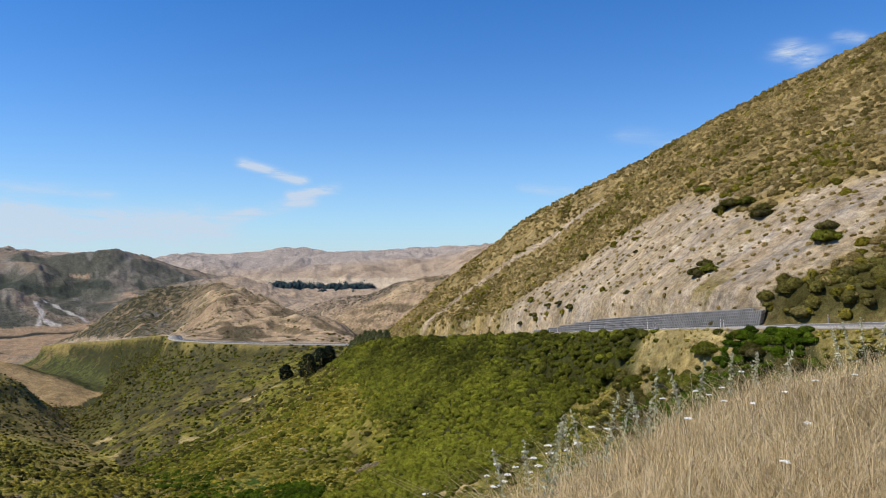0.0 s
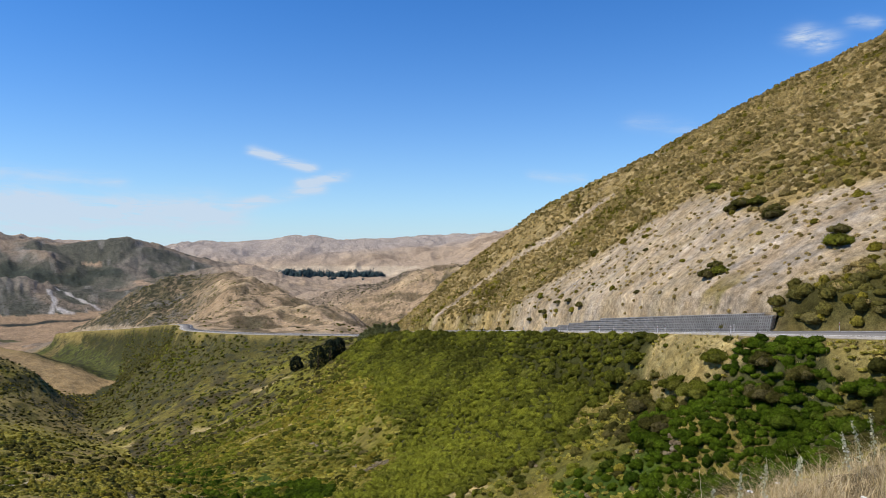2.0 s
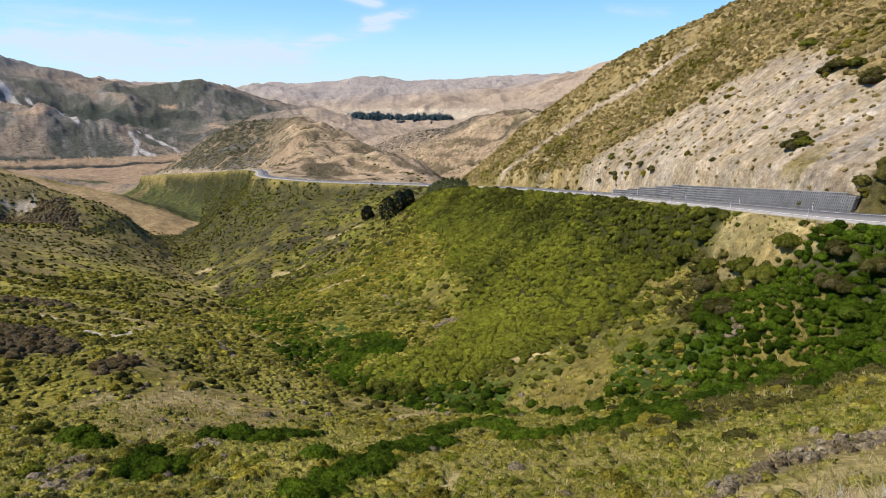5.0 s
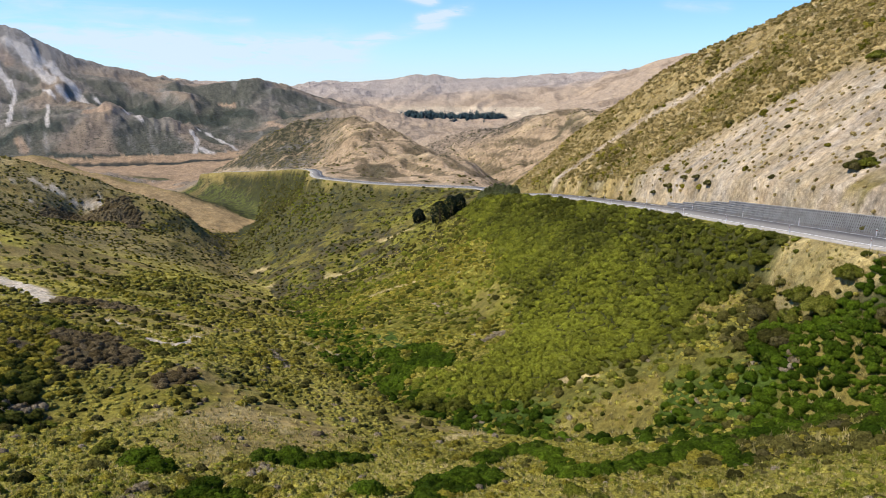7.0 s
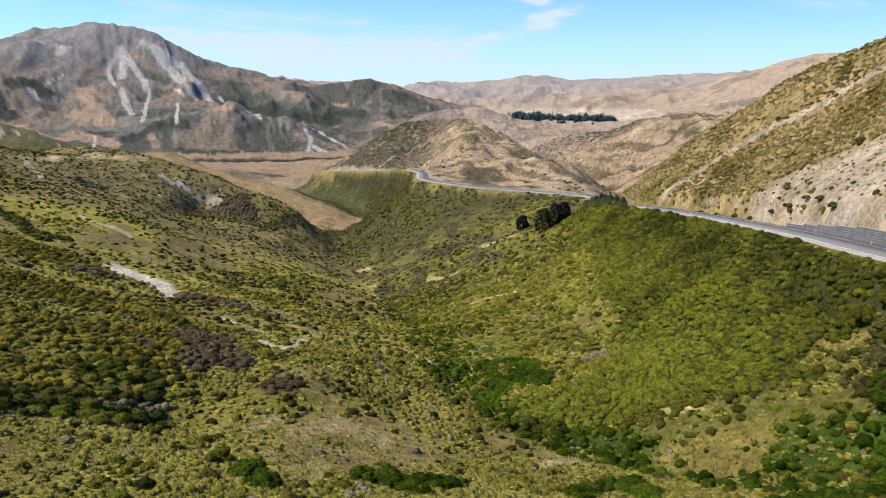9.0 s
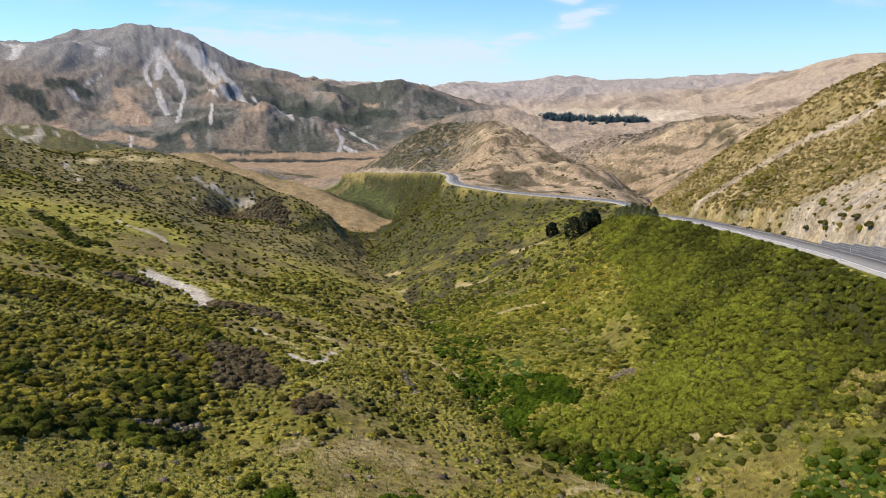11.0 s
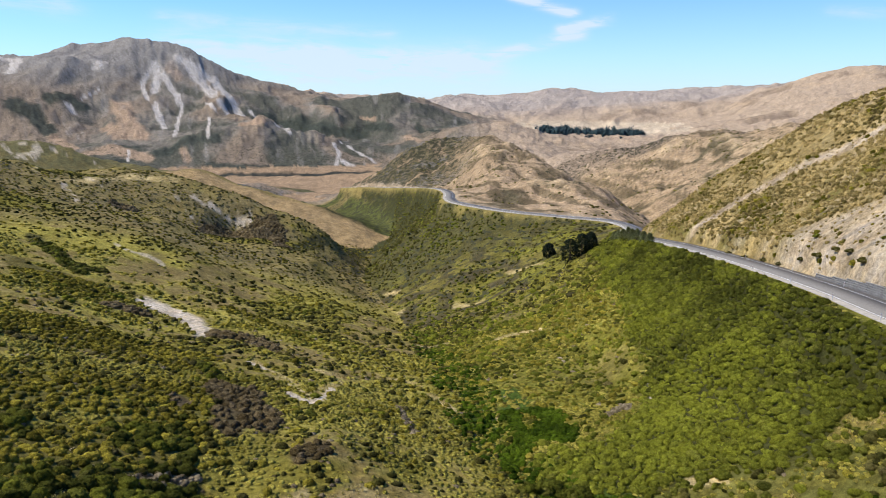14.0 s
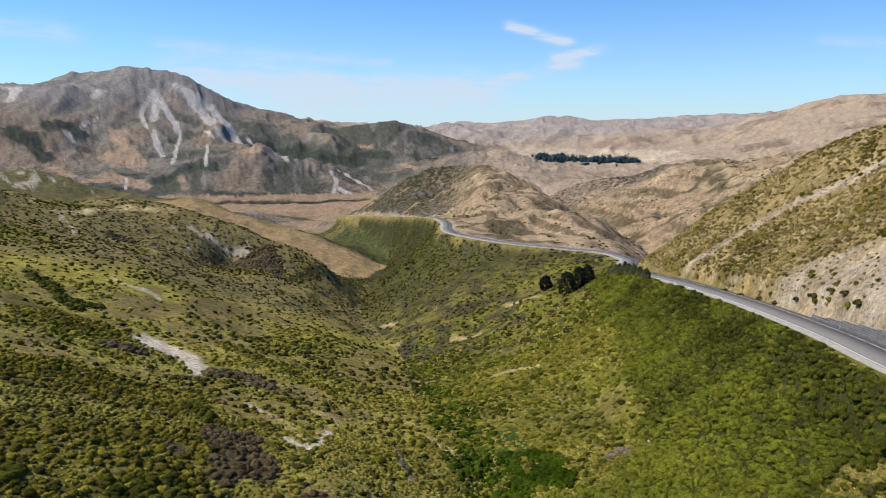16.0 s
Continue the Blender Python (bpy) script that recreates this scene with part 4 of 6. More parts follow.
# ----------------------------------------------------------- bushes, tussock ----
def clump(rng, leaves, size, flat=0.75, droop=0.0, core=0.66):
    """One plant of radius one: leaf triangles over an uneven dome, on a twig core coloured dark for the shade inside.
    """
    u = rng.random(leaves)
    phi = rng.random(leaves) * 2 * np.pi
    cz = u * 1.1 - 0.1
    sr = np.sqrt(np.maximum(1 - np.clip(cz, -1, 1) ** 2, 0))
    d = np.c_[sr * np.cos(phi), sr * np.sin(phi), cz]
    lump = 1 + 0.22 * np.sin(3 * phi + 5 * rng.random()) * sr + 0.18 * rng.standard_normal(leaves)
    c = d * lump[:, None]
    axis = d + (0, 0, 0.35) + 0.45 * rng.standard_normal((leaves, 3))
    axis /= np.linalg.norm(axis, axis=1)[:, None]
    t1 = np.cross(axis, rng.standard_normal((leaves, 3)))
    t1 /= np.linalg.norm(t1, axis=1)[:, None]
    t2 = np.cross(axis, t1)
    s = size * (0.6 + 0.8 * rng.random(leaves))[:, None]
    tri = np.stack([c + t1 * s, c - 0.5 * t1 * s + 0.8 * t2 * s, c - 0.5 * t1 * s - 0.8 * t2 * s], 1).reshape(-1, 3)
    ico = bmesh.new()
    bmesh.ops.create_icosphere(ico, subdivisions=1, radius=core)
    cv = np.array([v.co[:] for v in ico.verts])
    cv = cv * (1 + 0.18 * rng.standard_normal(len(cv)))[:, None]
    cf = np.array([[v.index for v in f.verts] for f in ico.faces])
    ico.free()
    v = np.vstack([tri, cv])
    f = np.vstack([np.arange(leaves * 3).reshape(-1, 3), cf + leaves * 3])
    v[:, 2] = v[:, 2] * flat + 0.12
    out = d * (1, 1, 1 / flat) + (0, 0, 0.12) + 0.28 * rng.standard_normal((leaves, 3))
    out = np.vstack([np.repeat(out, 3, 0), cv])
    return v, f, out / np.linalg.norm(out, axis=1)[:, None], np.r_[np.zeros(leaves * 3), np.ones(len(cv))]


def bush(rng, seg, ring, lumps, leaves, leaf, flat=0.8, depth=0.34):
    """One rounded plant of radius one: a crown of many sprays with creases between them, rough with small leaves."""
    k = np.arange(lumps) + 0.5
    cz = 1 - 1.12 * k / lumps
    ca = 2.4 * k + rng.random() * 6.3 + 0.5 * rng.standard_normal(lumps)
    cr = np.sqrt(np.maximum(1 - cz * cz, 0))
    spray = np.c_[cr * np.cos(ca), cr * np.sin(ca), cz] + 0.12 * rng.standard_normal((lumps, 3))
    spray /= np.linalg.norm(spray, axis=1)[:, None]
    swell, wide = depth * (0.55 + 0.75 * rng.random(lumps)), (2.6 / math.sqrt(lumps)) * (0.8 + 0.5 * rng.random(lumps))
    skew = 1 + 0.20 * rng.standard_normal(2)

    def reach(d):
        ang = np.arccos(np.clip(d @ spray.T, -1, 1)) / wide
        return 0.70 + (swell * np.sqrt(np.maximum(1 - ang**2, 0))).max(1)

    th = np.radians(108) * (np.arange(1, ring + 1) / ring)
    tt, pp = np.meshgrid(th, 2 * np.pi * np.arange(seg) / seg, indexing="ij")
    pp = pp + (np.arange(ring) % 2 * np.pi / seg)[:, None] + 0.10 * rng.standard_normal(pp.shape)
    tt = tt + 0.06 * rng.standard_normal(tt.shape)
    d = np.vstack([[[0, 0, 1.0]], np.stack([np.sin(tt) * np.cos(pp), np.sin(tt) * np.sin(pp), np.cos(tt)], -1).reshape(-1, 3)])
    shape = (*skew, flat)
    v = d * (reach(d) * (1 + 0.035 * rng.standard_normal(len(d))))[:, None] * shape
    j = np.arange(seg)
    n = (j + 1) % seg
    f = [np.c_[0 * j, 1 + j, 1 + n]]
    for q in range(ring - 1):
        a, b = 1 + q * seg, 1 + (q + 1) * seg
        f += [np.c_[a + j, b + j, b + n], np.c_[a + j, b + n, a + n]]
    f = np.vstack(f)
    nrm = np.zeros_like(v)
    fn = np.cross(v[f[:, 1]] - v[f[:, 0]], v[f[:, 2]] - v[f[:, 0]])
    for q in range(3):
        np.add.at(nrm, f[:, q], fn)
    nrm /= np.linalg.norm(nrm, axis=1)[:, None] + 1e-9
    if leaves:
        u, phi = rng.random(leaves) * 1.15 - 0.15, rng.random(leaves) * 2 * np.pi
        sr = np.sqrt(1 - u * u)
        ld = np.c_[sr * np.cos(phi), sr * np.sin(phi), u]
        c = ld * (reach(ld) * (0.96 + 0.16 * rng.random(leaves)))[:, None] * shape
        t1, t2 = rng.standard_normal((2, leaves, 3)) * leaf * 0.7
        tri = np.stack([c + t1, c + t2, c - 0.6 * (t1 + t2)], 1).reshape(-1, 3)
        out = ld + 0.35 * rng.standard_normal((leaves, 3))
        out /= np.linalg.norm(out, axis=1)[:, None]
        f = np.vstack([f, len(v) + np.arange(3 * leaves).reshape(-1, 3)])
        v, nrm = np.vstack([v, tri]), np.vstack([nrm, np.repeat(out, 3, 0)])
    return v, f, nrm, np.zeros(len(v))


def tuft(rng, blades, width=0.10):
    """A tussock of radius one: arching blades from one base."""
    phi = rng.random(blades) * 2 * np.pi
    lean = 0.25 + 0.85 * rng.random(blades)
    top = np.c_[np.cos(phi) * lean, np.sin(phi) * lean, 1.25 - 0.7 * lean + 0.2 * rng.standard_normal(blades)]
    base = np.c_[np.cos(phi), np.sin(phi), 0 * phi] * 0.16
    side = np.c_[-np.sin(phi), np.cos(phi), 0 * phi] * (width * (0.7 + 0.9 * rng.random(blades)))[:, None]
    v = np.stack([base - side, base + side, top], 1).reshape(-1, 3)
    out = np.c_[np.cos(phi) * lean * 0.8, np.sin(phi) * lean * 0.8, 0 * phi + 0.75] + 0.2 * rng.standard_normal((blades, 3))
    return v, np.arange(blades * 3).reshape(-1, 3), np.repeat(out / np.linalg.norm(out, axis=1)[:, None], 3, 0), np.zeros(blades * 3)


def scatter(name, mat, shapes, x, y, size, tint, label, category, stretch=0.25, sink=0.1, seed=1, pick=None):
    """Many plants as one mesh, each turned and sized on its own."""
    rng = np.random.default_rng(seed)
    n = len(x)
    z = height(x, y)
    pick = rng.integers(0, len(shapes), n) if pick is None else pick
    vs, fs, ts, ns, at = [], [], [], [], 0
    for k, (v, f, o, inner) in enumerate(shapes):
        m = np.flatnonzero(pick == k)
        if not len(m):
            continue
        a = rng.random(len(m)) * 2 * np.pi
        ca, sa = np.cos(a)[:, None], np.sin(a)[:, None]
        s = size[m][:, None]
        up = s * (1 + stretch * rng.standard_normal(len(m)))[:, None].clip(0.5, 1.6)
        px = (v[:, 0] * ca - v[:, 1] * sa) * s + x[m][:, None]
        py = (v[:, 0] * sa + v[:, 1] * ca) * s + y[m][:, None]
        pz = v[:, 2] * up + (z[m] - sink * size[m])[:, None]
        vs.append(np.stack([px, py, pz], -1).reshape(-1, 3))
        fs.append((f[None] + (np.arange(len(m)) * len(v))[:, None, None] + at).reshape(-1, 3))
        # core faces drop to the darkest tint, painting the shade within the plant
        ts.append((tint[m][:, None] * (1 - inner)).ravel())
        ns.append(np.stack([o[:, 0] * ca - o[:, 1] * sa, o[:, 0] * sa + o[:, 1] * ca, o[:, 2] + 0 * ca], -1).reshape(-1, 3))
        at += len(m) * len(v)
    me = bulk_mesh(name, np.vstack(vs), np.vstack(fs), mat, False)
    me.attributes.new("outward", "FLOAT_VECTOR", "POINT").data.foreach_set("vector", np.vstack(ns).astype(np.float32).ravel())
    att = me.attributes.new("tint", "FLOAT", "POINT")
    att.data.foreach_set("value", np.concatenate(ts).clip(0, 1).astype(np.float32))
    return tagged(new(name, me), label, category, kind="stuff")


shape_rng = np.random.default_rng(5)
FINE_BUSH = [bush(shape_rng, 18, 6, 20, 330, 0.085, 0.74, 0.50) for _ in range(6)]
MID_BUSH = [bush(shape_rng, 11, 4, 13, 44, 0.14, 0.70, 0.50) for _ in range(6)]
FAR_BUSH = [bush(shape_rng, 8, 3, 8, 16, 0.20, 0.70, 0.50) for _ in range(6)]
DOT_BUSH = [bush(shape_rng, 6, 2, 5, 2, 0.25, 0.7) for _ in range(4)]
MOUND = [bush(shape_rng, 8, 3, 7, 12, 0.24, 0.85, 0.42) for _ in range(6)]
MOUND_FAR = [bush(shape_rng, 7, 2, 6, 7, 0.28, 0.85, 0.42) for _ in range(6)]
CUSHION = [bush(shape_rng, 7, 2, 6, 5, 0.30, 0.42, 0.40) for _ in range(6)]
TUFTS = [tuft(shape_rng, 15, 0.11) for _ in range(6)]
FINE_TUFTS = [tuft(shape_rng, 22, 0.060) for _ in range(6)]
BRUSH = [tuft(shape_rng, 40, 0.020) for _ in range(5)]
LEVELS = [(0, FINE_BUSH), (52, MID_BUSH), (165, FAR_BUSH), (330, DOT_BUSH)]


def plots(lo, hi, a0, a1, spacing, seed):
    """Places for plants, a jittered grid over a sector."""
    rng = np.random.default_rng(seed)
    a = np.radians(np.linspace(a0, a1, 60))
    ex, ey = np.r_[lo * np.sin(a), hi * np.sin(a)], np.r_[lo * np.cos(a), hi * np.cos(a)]
    gx, gy = np.meshgrid(np.arange(ex.min(), ex.max(), spacing), np.arange(ey.min(), ey.max(), spacing * 0.87))
    gx = gx + (np.arange(len(gy)) % 2 * spacing / 2)[:, None]
    x, y = gx.ravel() + rng.normal(0, 0.27 * spacing, gx.size), gy.ravel() + rng.normal(0, 0.27 * spacing, gx.size)
    r, b = np.hypot(x, y), np.degrees(np.arctan2(x, y))
    keep = (r > lo) & (r < hi) & (b > a0) & (b < a1)
    return x[keep], y[keep], rng


def grow(name, mat, want, lo, hi, a0, a1, spacing, size, seed, label, category, lumps=12.0, tint=0.5, levels=None, stretch=0.18, sink=0.08, spread=0.2):
    """Plants over the land where want(zones) says, finer made where they stand nearer to the bank."""
    x, y, rng = plots(lo, hi, a0, a1, spacing, seed)
    z = zones(x, y)
    keep = (rng.random(len(x)) < want(z, x, y)) & (z["d"] > 6.4)
    x, y = x[keep], y[keep]
    z = {k: v[keep] for k, v in z.items()}
    shapes, first = [], []
    levels = levels or LEVELS
    for _, some in levels:
        first.append(len(shapes))
        shapes += some
    level = np.searchsorted([q for q, _ in levels], z["r"], "right") - 1
    pick = np.array(first)[level] + (rng.random(len(x)) * np.array([len(some) for _, some in levels])[level]).astype(int)
    t = tint(z, x, y) if callable(tint) else tint
    t = t + 0.55 * fbm(x / lumps, y / lumps, seed + 7, 3) + spread * rng.standard_normal(len(x))
    return scatter(name, mat, shapes, x, y, size(z, rng.random(len(x))), t, label, category, stretch, sink, seed + 1, pick)


def plant_all():
    open_ground = lambda z: (1 - z["bare"]) * (1 - 0.85 * np.maximum(z["verge"], z["tan"])) * (1 - 0.8 * z["ochre"])
    bank = lambda z: z["right_bank"] * (1 - z["canopy"])
    wild = lambda z: np.maximum(z["left"], bank(z))
    special = lambda z: (1 - z["lush"]) * (1 - z["brown"]) * (1 - 0.85 * z["grey"])
    one, small = [(0, MOUND), (170, MOUND_FAR)], [(0, CUSHION)]

    def this_side(x, y):
        d, _, side = to_line(x, y, LAND["crest"])
        return (side > 0) | (d < 5)

    # the green slope below the road
    grow("broadleaf_bushes", CANOPY, lambda z, x, y: 0.97 * z["canopy"], 88, 350, -5, 30, 1.08,
         lambda z, u: (0.55 + 0.75 * u**1.8) * (0.9 + 0.3 * smooth(150, 250, z["r"])), 101, "dense green broadleaf bushes covering the slope below the road", "bushes", 16.0,
         lambda z, x, y: 0.62 - 0.36 * smooth(26, 9, z["d"]))
    # the steep face above the road
    grow("hillside_tussock", TUSSOCK, lambda z, x, y: this_side(x, y) * z["face"] * np.where(z["slip"] > 0.3, 0.34, 0.85 * smooth(-0.75, -0.2, z["n2"] + 0.4 * z["n1"])) * (1 - 0.7 * z["face_green"]), 80, 420, 2, 46, 1.6,
         lambda z, u: (0.5 + 0.45 * u) * np.where(z["slip"] > 0.3, 0.52, 1.0), 111, "dry golden tussock grass dotted over the steep hillside", "tussock grass", 7.0, 0.45, one)
    grow("hillside_shrubs", SCRUB, lambda z, x, y: this_side(x, y) * z["face"] * (1 - z["slip_zone"]) * smooth(0.0, 0.35, z["n2"] + 0.3 * z["n1"]) * 0.45 + z["slip_zone"] * 0.025 + 0.5 * z["face_green"], 80, 420, 2, 46, 1.7,
         lambda z, u: 0.5 + 0.5 * u, 116, "olive-green low shrubs among the hillside tussock", "shrubs", 9.0, 0.15, one)
    grow("roadside_thicket", DARKSCRUB, lambda z, x, y: 0.7 * z["face_green"], 70, 150, 26, 47, 1.5,
         lambda z, u: 0.7 + 0.8 * u, 201, "olive thicket on the bank above the road", "bushes", 8.0, 0.75)
    # the grassy bank between the road and the side gully
    grow("bank_bushes", DARKSCRUB, lambda z, x, y: (z["side"] < 0) * (1 - z["canopy"]) * (1 - z["lush"]) * smooth(8.5, 13, z["d"]) * (0.85 * z["dark"] + 0.6 * (1 - z["tan"]) * (1 - z["ochre"]) * smooth(-0.45, 0.05, z["n2"])), 60, 125, 22, 46, 1.0,
         lambda z, u: 0.36 + 0.7 * u**2.2, 211, "dark olive bushes on the bank below the road", "bushes", 6.0, 0.55)
    grow("lush_bushes", FERN, lambda z, x, y: 1.3 * z["lush"], 28, 150, -30, 46, 0.88,
         lambda z, u: 0.42 + 0.5 * u, 191, "dense dark green leafy bushes filling the damp side gully", "bushes", 6.0, 0.45)
    grow("gully_bushes", FERN, lambda z, x, y: 0.5 * z["gully"] * open_ground(z) * special(z), 60, 330, -22, 46, 1.5,
         lambda z, u: 0.5 + 0.6 * u, 141, "lush bright-green bushes along the gully bed", "bushes", 9.0, 0.45)
    # the spur and the near slope
    grow("spur_thicket", SCRUB, lambda z, x, y: 0.95 * z["thick"] * (1 - z["bare"]) * special(z) * (1 - 0.6 * z["dark"]), 36, 260, -47, -8, 1.35,
         lambda z, u: 0.40 + 0.55 * u**1.4, 231, "packed rounded olive and yellow-green bushes on the spur", "scrub", 8.0, 0.42, spread=0.3)
    grow("olive_scrub", SCRUB, lambda z, x, y: open_ground(z) * special(z) * (1 - z["thick"]) * (1 - z["dark"]) * np.maximum(z["left"], bank(z)) * smooth(22, 30, z["r"]) * (0.04 + 0.5 * smooth(0.0, 0.5, z["n1"] + 0.7 * z["n2"])), 22, 260, -47, 44, 1.5,
         lambda z, u: (0.24 + 0.48 * u**2.2) * (0.85 + z["r"] / 260), 151, "yellow-green and olive bushes on the near slope", "scrub", 7.0, 0.5)
    grow("green_scrub", CANOPY, lambda z, x, y: open_ground(z) * special(z) * smooth(26, 34, z["r"]) * np.maximum(z["left"] * 0.22 * smooth(0.1, 0.45, z["n1"] - 0.6 * z["n2"]),
         bank(z) * (0.25 + 0.5 * smooth(-0.3, 0.3, z["n3"] + 0.6 * z["n2"]))), 24, 300, -47, 44, 1.8,
         lambda z, u: (0.28 + 0.55 * u**2.2) * (0.85 + z["r"] / 280), 158, "mid-green leafy bushes on the valley sides", "scrub", 9.0, 0.42)
    grow("dark_scrub", DARKSCRUB, lambda z, x, y: open_ground(z) * special(z) * wild(z) * smooth(26, 34, z["r"]) * (0.04 + 0.24 * smooth(0.2, 0.45, z["n3"] + 0.6 * z["n2"])) * (0.35 + 0.65 * smooth(50, 100, z["r"])), 24, 260, -47, 44, 1.8,
         lambda z, u: (0.3 + 0.5 * u**2.2) * (0.85 + z["r"] / 280), 131, "dark grey-green thorny bushes in patches", "scrub", 11.0, 0.35)
    grow("dark_thicket", CANOPY, lambda z, x, y: 0.9 * z["dark"] * special(z) * (x < -20), 45, 330, -47, -10, 1.5,
         lambda z, u: 0.6 + 0.75 * u, 221, "dense dark green thicket on the spur", "bushes", 7.0, 0.08)
    grow("brown_thicket", BROWN, lambda z, x, y: 0.62 * z["brown"], 45, 620, -47, 10, 1.2,
         lambda z, u: (0.45 + 0.5 * u) * (0.8 + (z["r"] / 320).clip(0, 1.3)), 236, "half-dead brown thorny thicket on the spur", "scrub", 7.0, 0.45)
    grow("grey_scrub", TWIGGY, lambda z, x, y: 0.8 * z["grey"] + 0.006 * wild(z) * open_ground(z), 16, 230, -47, 46, 0.7,
         lambda z, u: (0.20 + 0.24 * u) * (0.9 + z["r"] / 160), 136, "low grey leafless twiggy scrub", "scrub", 8.0, 0.5, [(0, MOUND), (90, CUSHION)], 0.2, 0.15, 0.35)
    grow("olive_carpet", CARPET, lambda z, x, y: (z["side"] < 0) * (1 - z["canopy"]) * (1 - z["bare"]) * (1 - z["lush"]) * (1 - z["brown"]) * (1 - z["thick"]) * (1 - 0.9 * np.maximum(z["tan"], z["grey"])) * (0.25 + 0.7 * smooth(-0.4, 0.2, z["n1"] + 0.5 * z["n2"])), 22, 150, -47, 46, 1.05,
         lambda z, u: (0.30 + 0.32 * u) * (0.62 + z["r"] / 260), 216, "low yellow-green cushion plants covering the ground", "ground cover", 7.0, 0.6, small)
    grow("slope_carpet", CARPET, lambda z, x, y: wild(z) * (1 - z["bare"]) * (1 - z["brown"]) * (1 - z["thick"]) * (1 - 0.9 * z["tan"]) * (0.12 + 0.75 * smooth(-0.3, 0.3, z["n1"] + 0.6 * z["n2"])), 150, 330, -47, 8, 2.0,
         lambda z, u: 0.5 + 0.7 * u, 217, "low yellow-green cushion plants on the far side of the spur", "ground cover", 9.0, 0.45, small)
    grow("slope_grass", VERGE, lambda z, x, y: smooth(15, 22, z["r"]) * (1 - z["lush"]) * (1 - z["bare"]) * (1 - z["canopy"]) * (1 - z["thick"]) * (0.45 + 0.5 * np.maximum(z["tan"], z["ochre"])), 15, 80, -47, 44, 0.58,
         lambda z, u: 0.14 + 0.18 * u, 196, "pale dry grass between the bushes of the near slope", "grass", 5.0, 0.62, [(0, FINE_TUFTS), (45, TUFTS)])
    grow("green_grass", GREENGRASS, lambda z, x, y: smooth(15, 22, z["r"]) * (1 - z["lush"]) * (1 - z["bare"]) * (1 - z["canopy"]) * (1 - z["thick"]) * (1 - 0.8 * np.maximum(z["tan"], z["ochre"])) * (0.25 + 0.7 * smooth(-0.3, 0.3, z["n2"])), 15, 80, -47, 44, 0.62,
         lambda z, u: 0.15 + 0.22 * u, 197, "green rank grass and herbs on the near slope", "grass", 4.0, 0.45, [(0, FINE_TUFTS), (45, TUFTS)])
    grow("low_herbs", CANOPY, lambda z, x, y: smooth(16, 22, z["r"]) * wild(z) * (1 - z["lush"]) * (1 - z["bare"]) * (1 - z["thick"]) * (1 - 0.9 * z["tan"]) * 0.5 * smooth(-0.15, 0.3, z["n2"] - 0.4 * z["n1"]), 16, 62, -47, 44, 0.75,
         lambda z, u: 0.14 + 0.22 * u, 198, "low leafy green herbs on the near slope", "ground cover", 4.0, 0.6, [(0, MOUND)])
    grow("slope_tussock", VERGE, lambda z, x, y: 0.75 * np.maximum(z["tan"], np.maximum(z["verge"], z["ochre"])), 60, 330, -47, 44, 1.1,
         lambda z, u: 0.28 + 0.3 * u, 146, "pale dry tussock between the scrub", "tussock grass", 8.0, 0.55, [(0, TUFTS)])
    grow("verge_grass", VERGE, lambda z, x, y: 0.8 * (z["side"] < 0) * (1 - z["canopy"]) * (1 - 0.8 * z["dark"]) * (1 - z["lush"]), 62, 125, 24, 46, 0.9,
         lambda z, u: 0.32 + 0.3 * u, 186, "long yellow dry grass on the bank below the road", "grass", 7.0, 0.5, [(0, TUFTS)])
    grow("verge_bushes", SCRUB, lambda z, x, y: 0.3 * (z["side"] < 0) * smooth(0.0, 0.3, z["n2"]) * (1 - z["canopy"]) * (1 - z["lush"]), 70, 125, 24, 46, 1.6,
         lambda z, u: 0.35 + 0.6 * u**2, 176, "yellow-green bushes on the dry grass below the road", "bushes", 6.0, 0.5)
    # far valley sides
    grow("distant_olive_scrub", SCRUB, lambda z, x, y: 0.5 * open_ground(z) * (1 - z["brown"]) * z["left"] * smooth(-0.35, 0.3, z["n1"] + 0.7 * z["n2"]), 255, 760, -46, 2, 3.4,
         lambda z, u: 0.6 + 0.7 * u, 161, "olive scrub over the far spur and valley side", "scrub", 25.0, 0.35)
    grow("distant_dark_scrub", DARKSCRUB, lambda z, x, y: open_ground(z) * (1 - z["brown"]) * np.maximum(0.6 * bank(z) * smooth(-0.35, 0.15, z["n1"] + 0.5 * z["n2"] + 0.1), z["left"] * (0.05 + 0.25 * smooth(380, 450, z["r"]) + 0.75 * z["dark"] + 0.4 * smooth(0.2, 0.4, z["n3"] + 0.5 * z["n2"]))),
         255, 1080, -46, 6, 3.2, lambda z, u: 0.6 + 0.9 * u, 166, "dark brownish scrub over the far valley side", "scrub", 25.0, 0.4)
    grow("distant_green_scrub", CANOPY, lambda z, x, y: open_ground(z) * bank(z) * 0.5 * smooth(-0.2, 0.3, z["n3"] - 0.5 * z["n2"] + smooth(340, 250, y) * 0.4), 250, 1080, -40, 6, 3.4,
         lambda z, u: 0.8 + 0.9 * u, 171, "green leafy scrub over the far valley side", "scrub", 25.0, 0.4)
    grow("far_bank_scrub", DARKSCRUB, lambda z, x, y: 0.8 * (z["side"] < 0) * smooth(9, 14, z["d"]) * (1 - z["tan"]) * z["right_bank"] * smooth(-0.5, 0.1, z["n1"] + 0.4 * z["n2"]), 520, 1080, -24, -4, 3.8,
         lambda z, u: 0.9 + 1.3 * u**2, 206, "dark green scrub on the bank below the far road", "scrub", 30.0, 0.35)
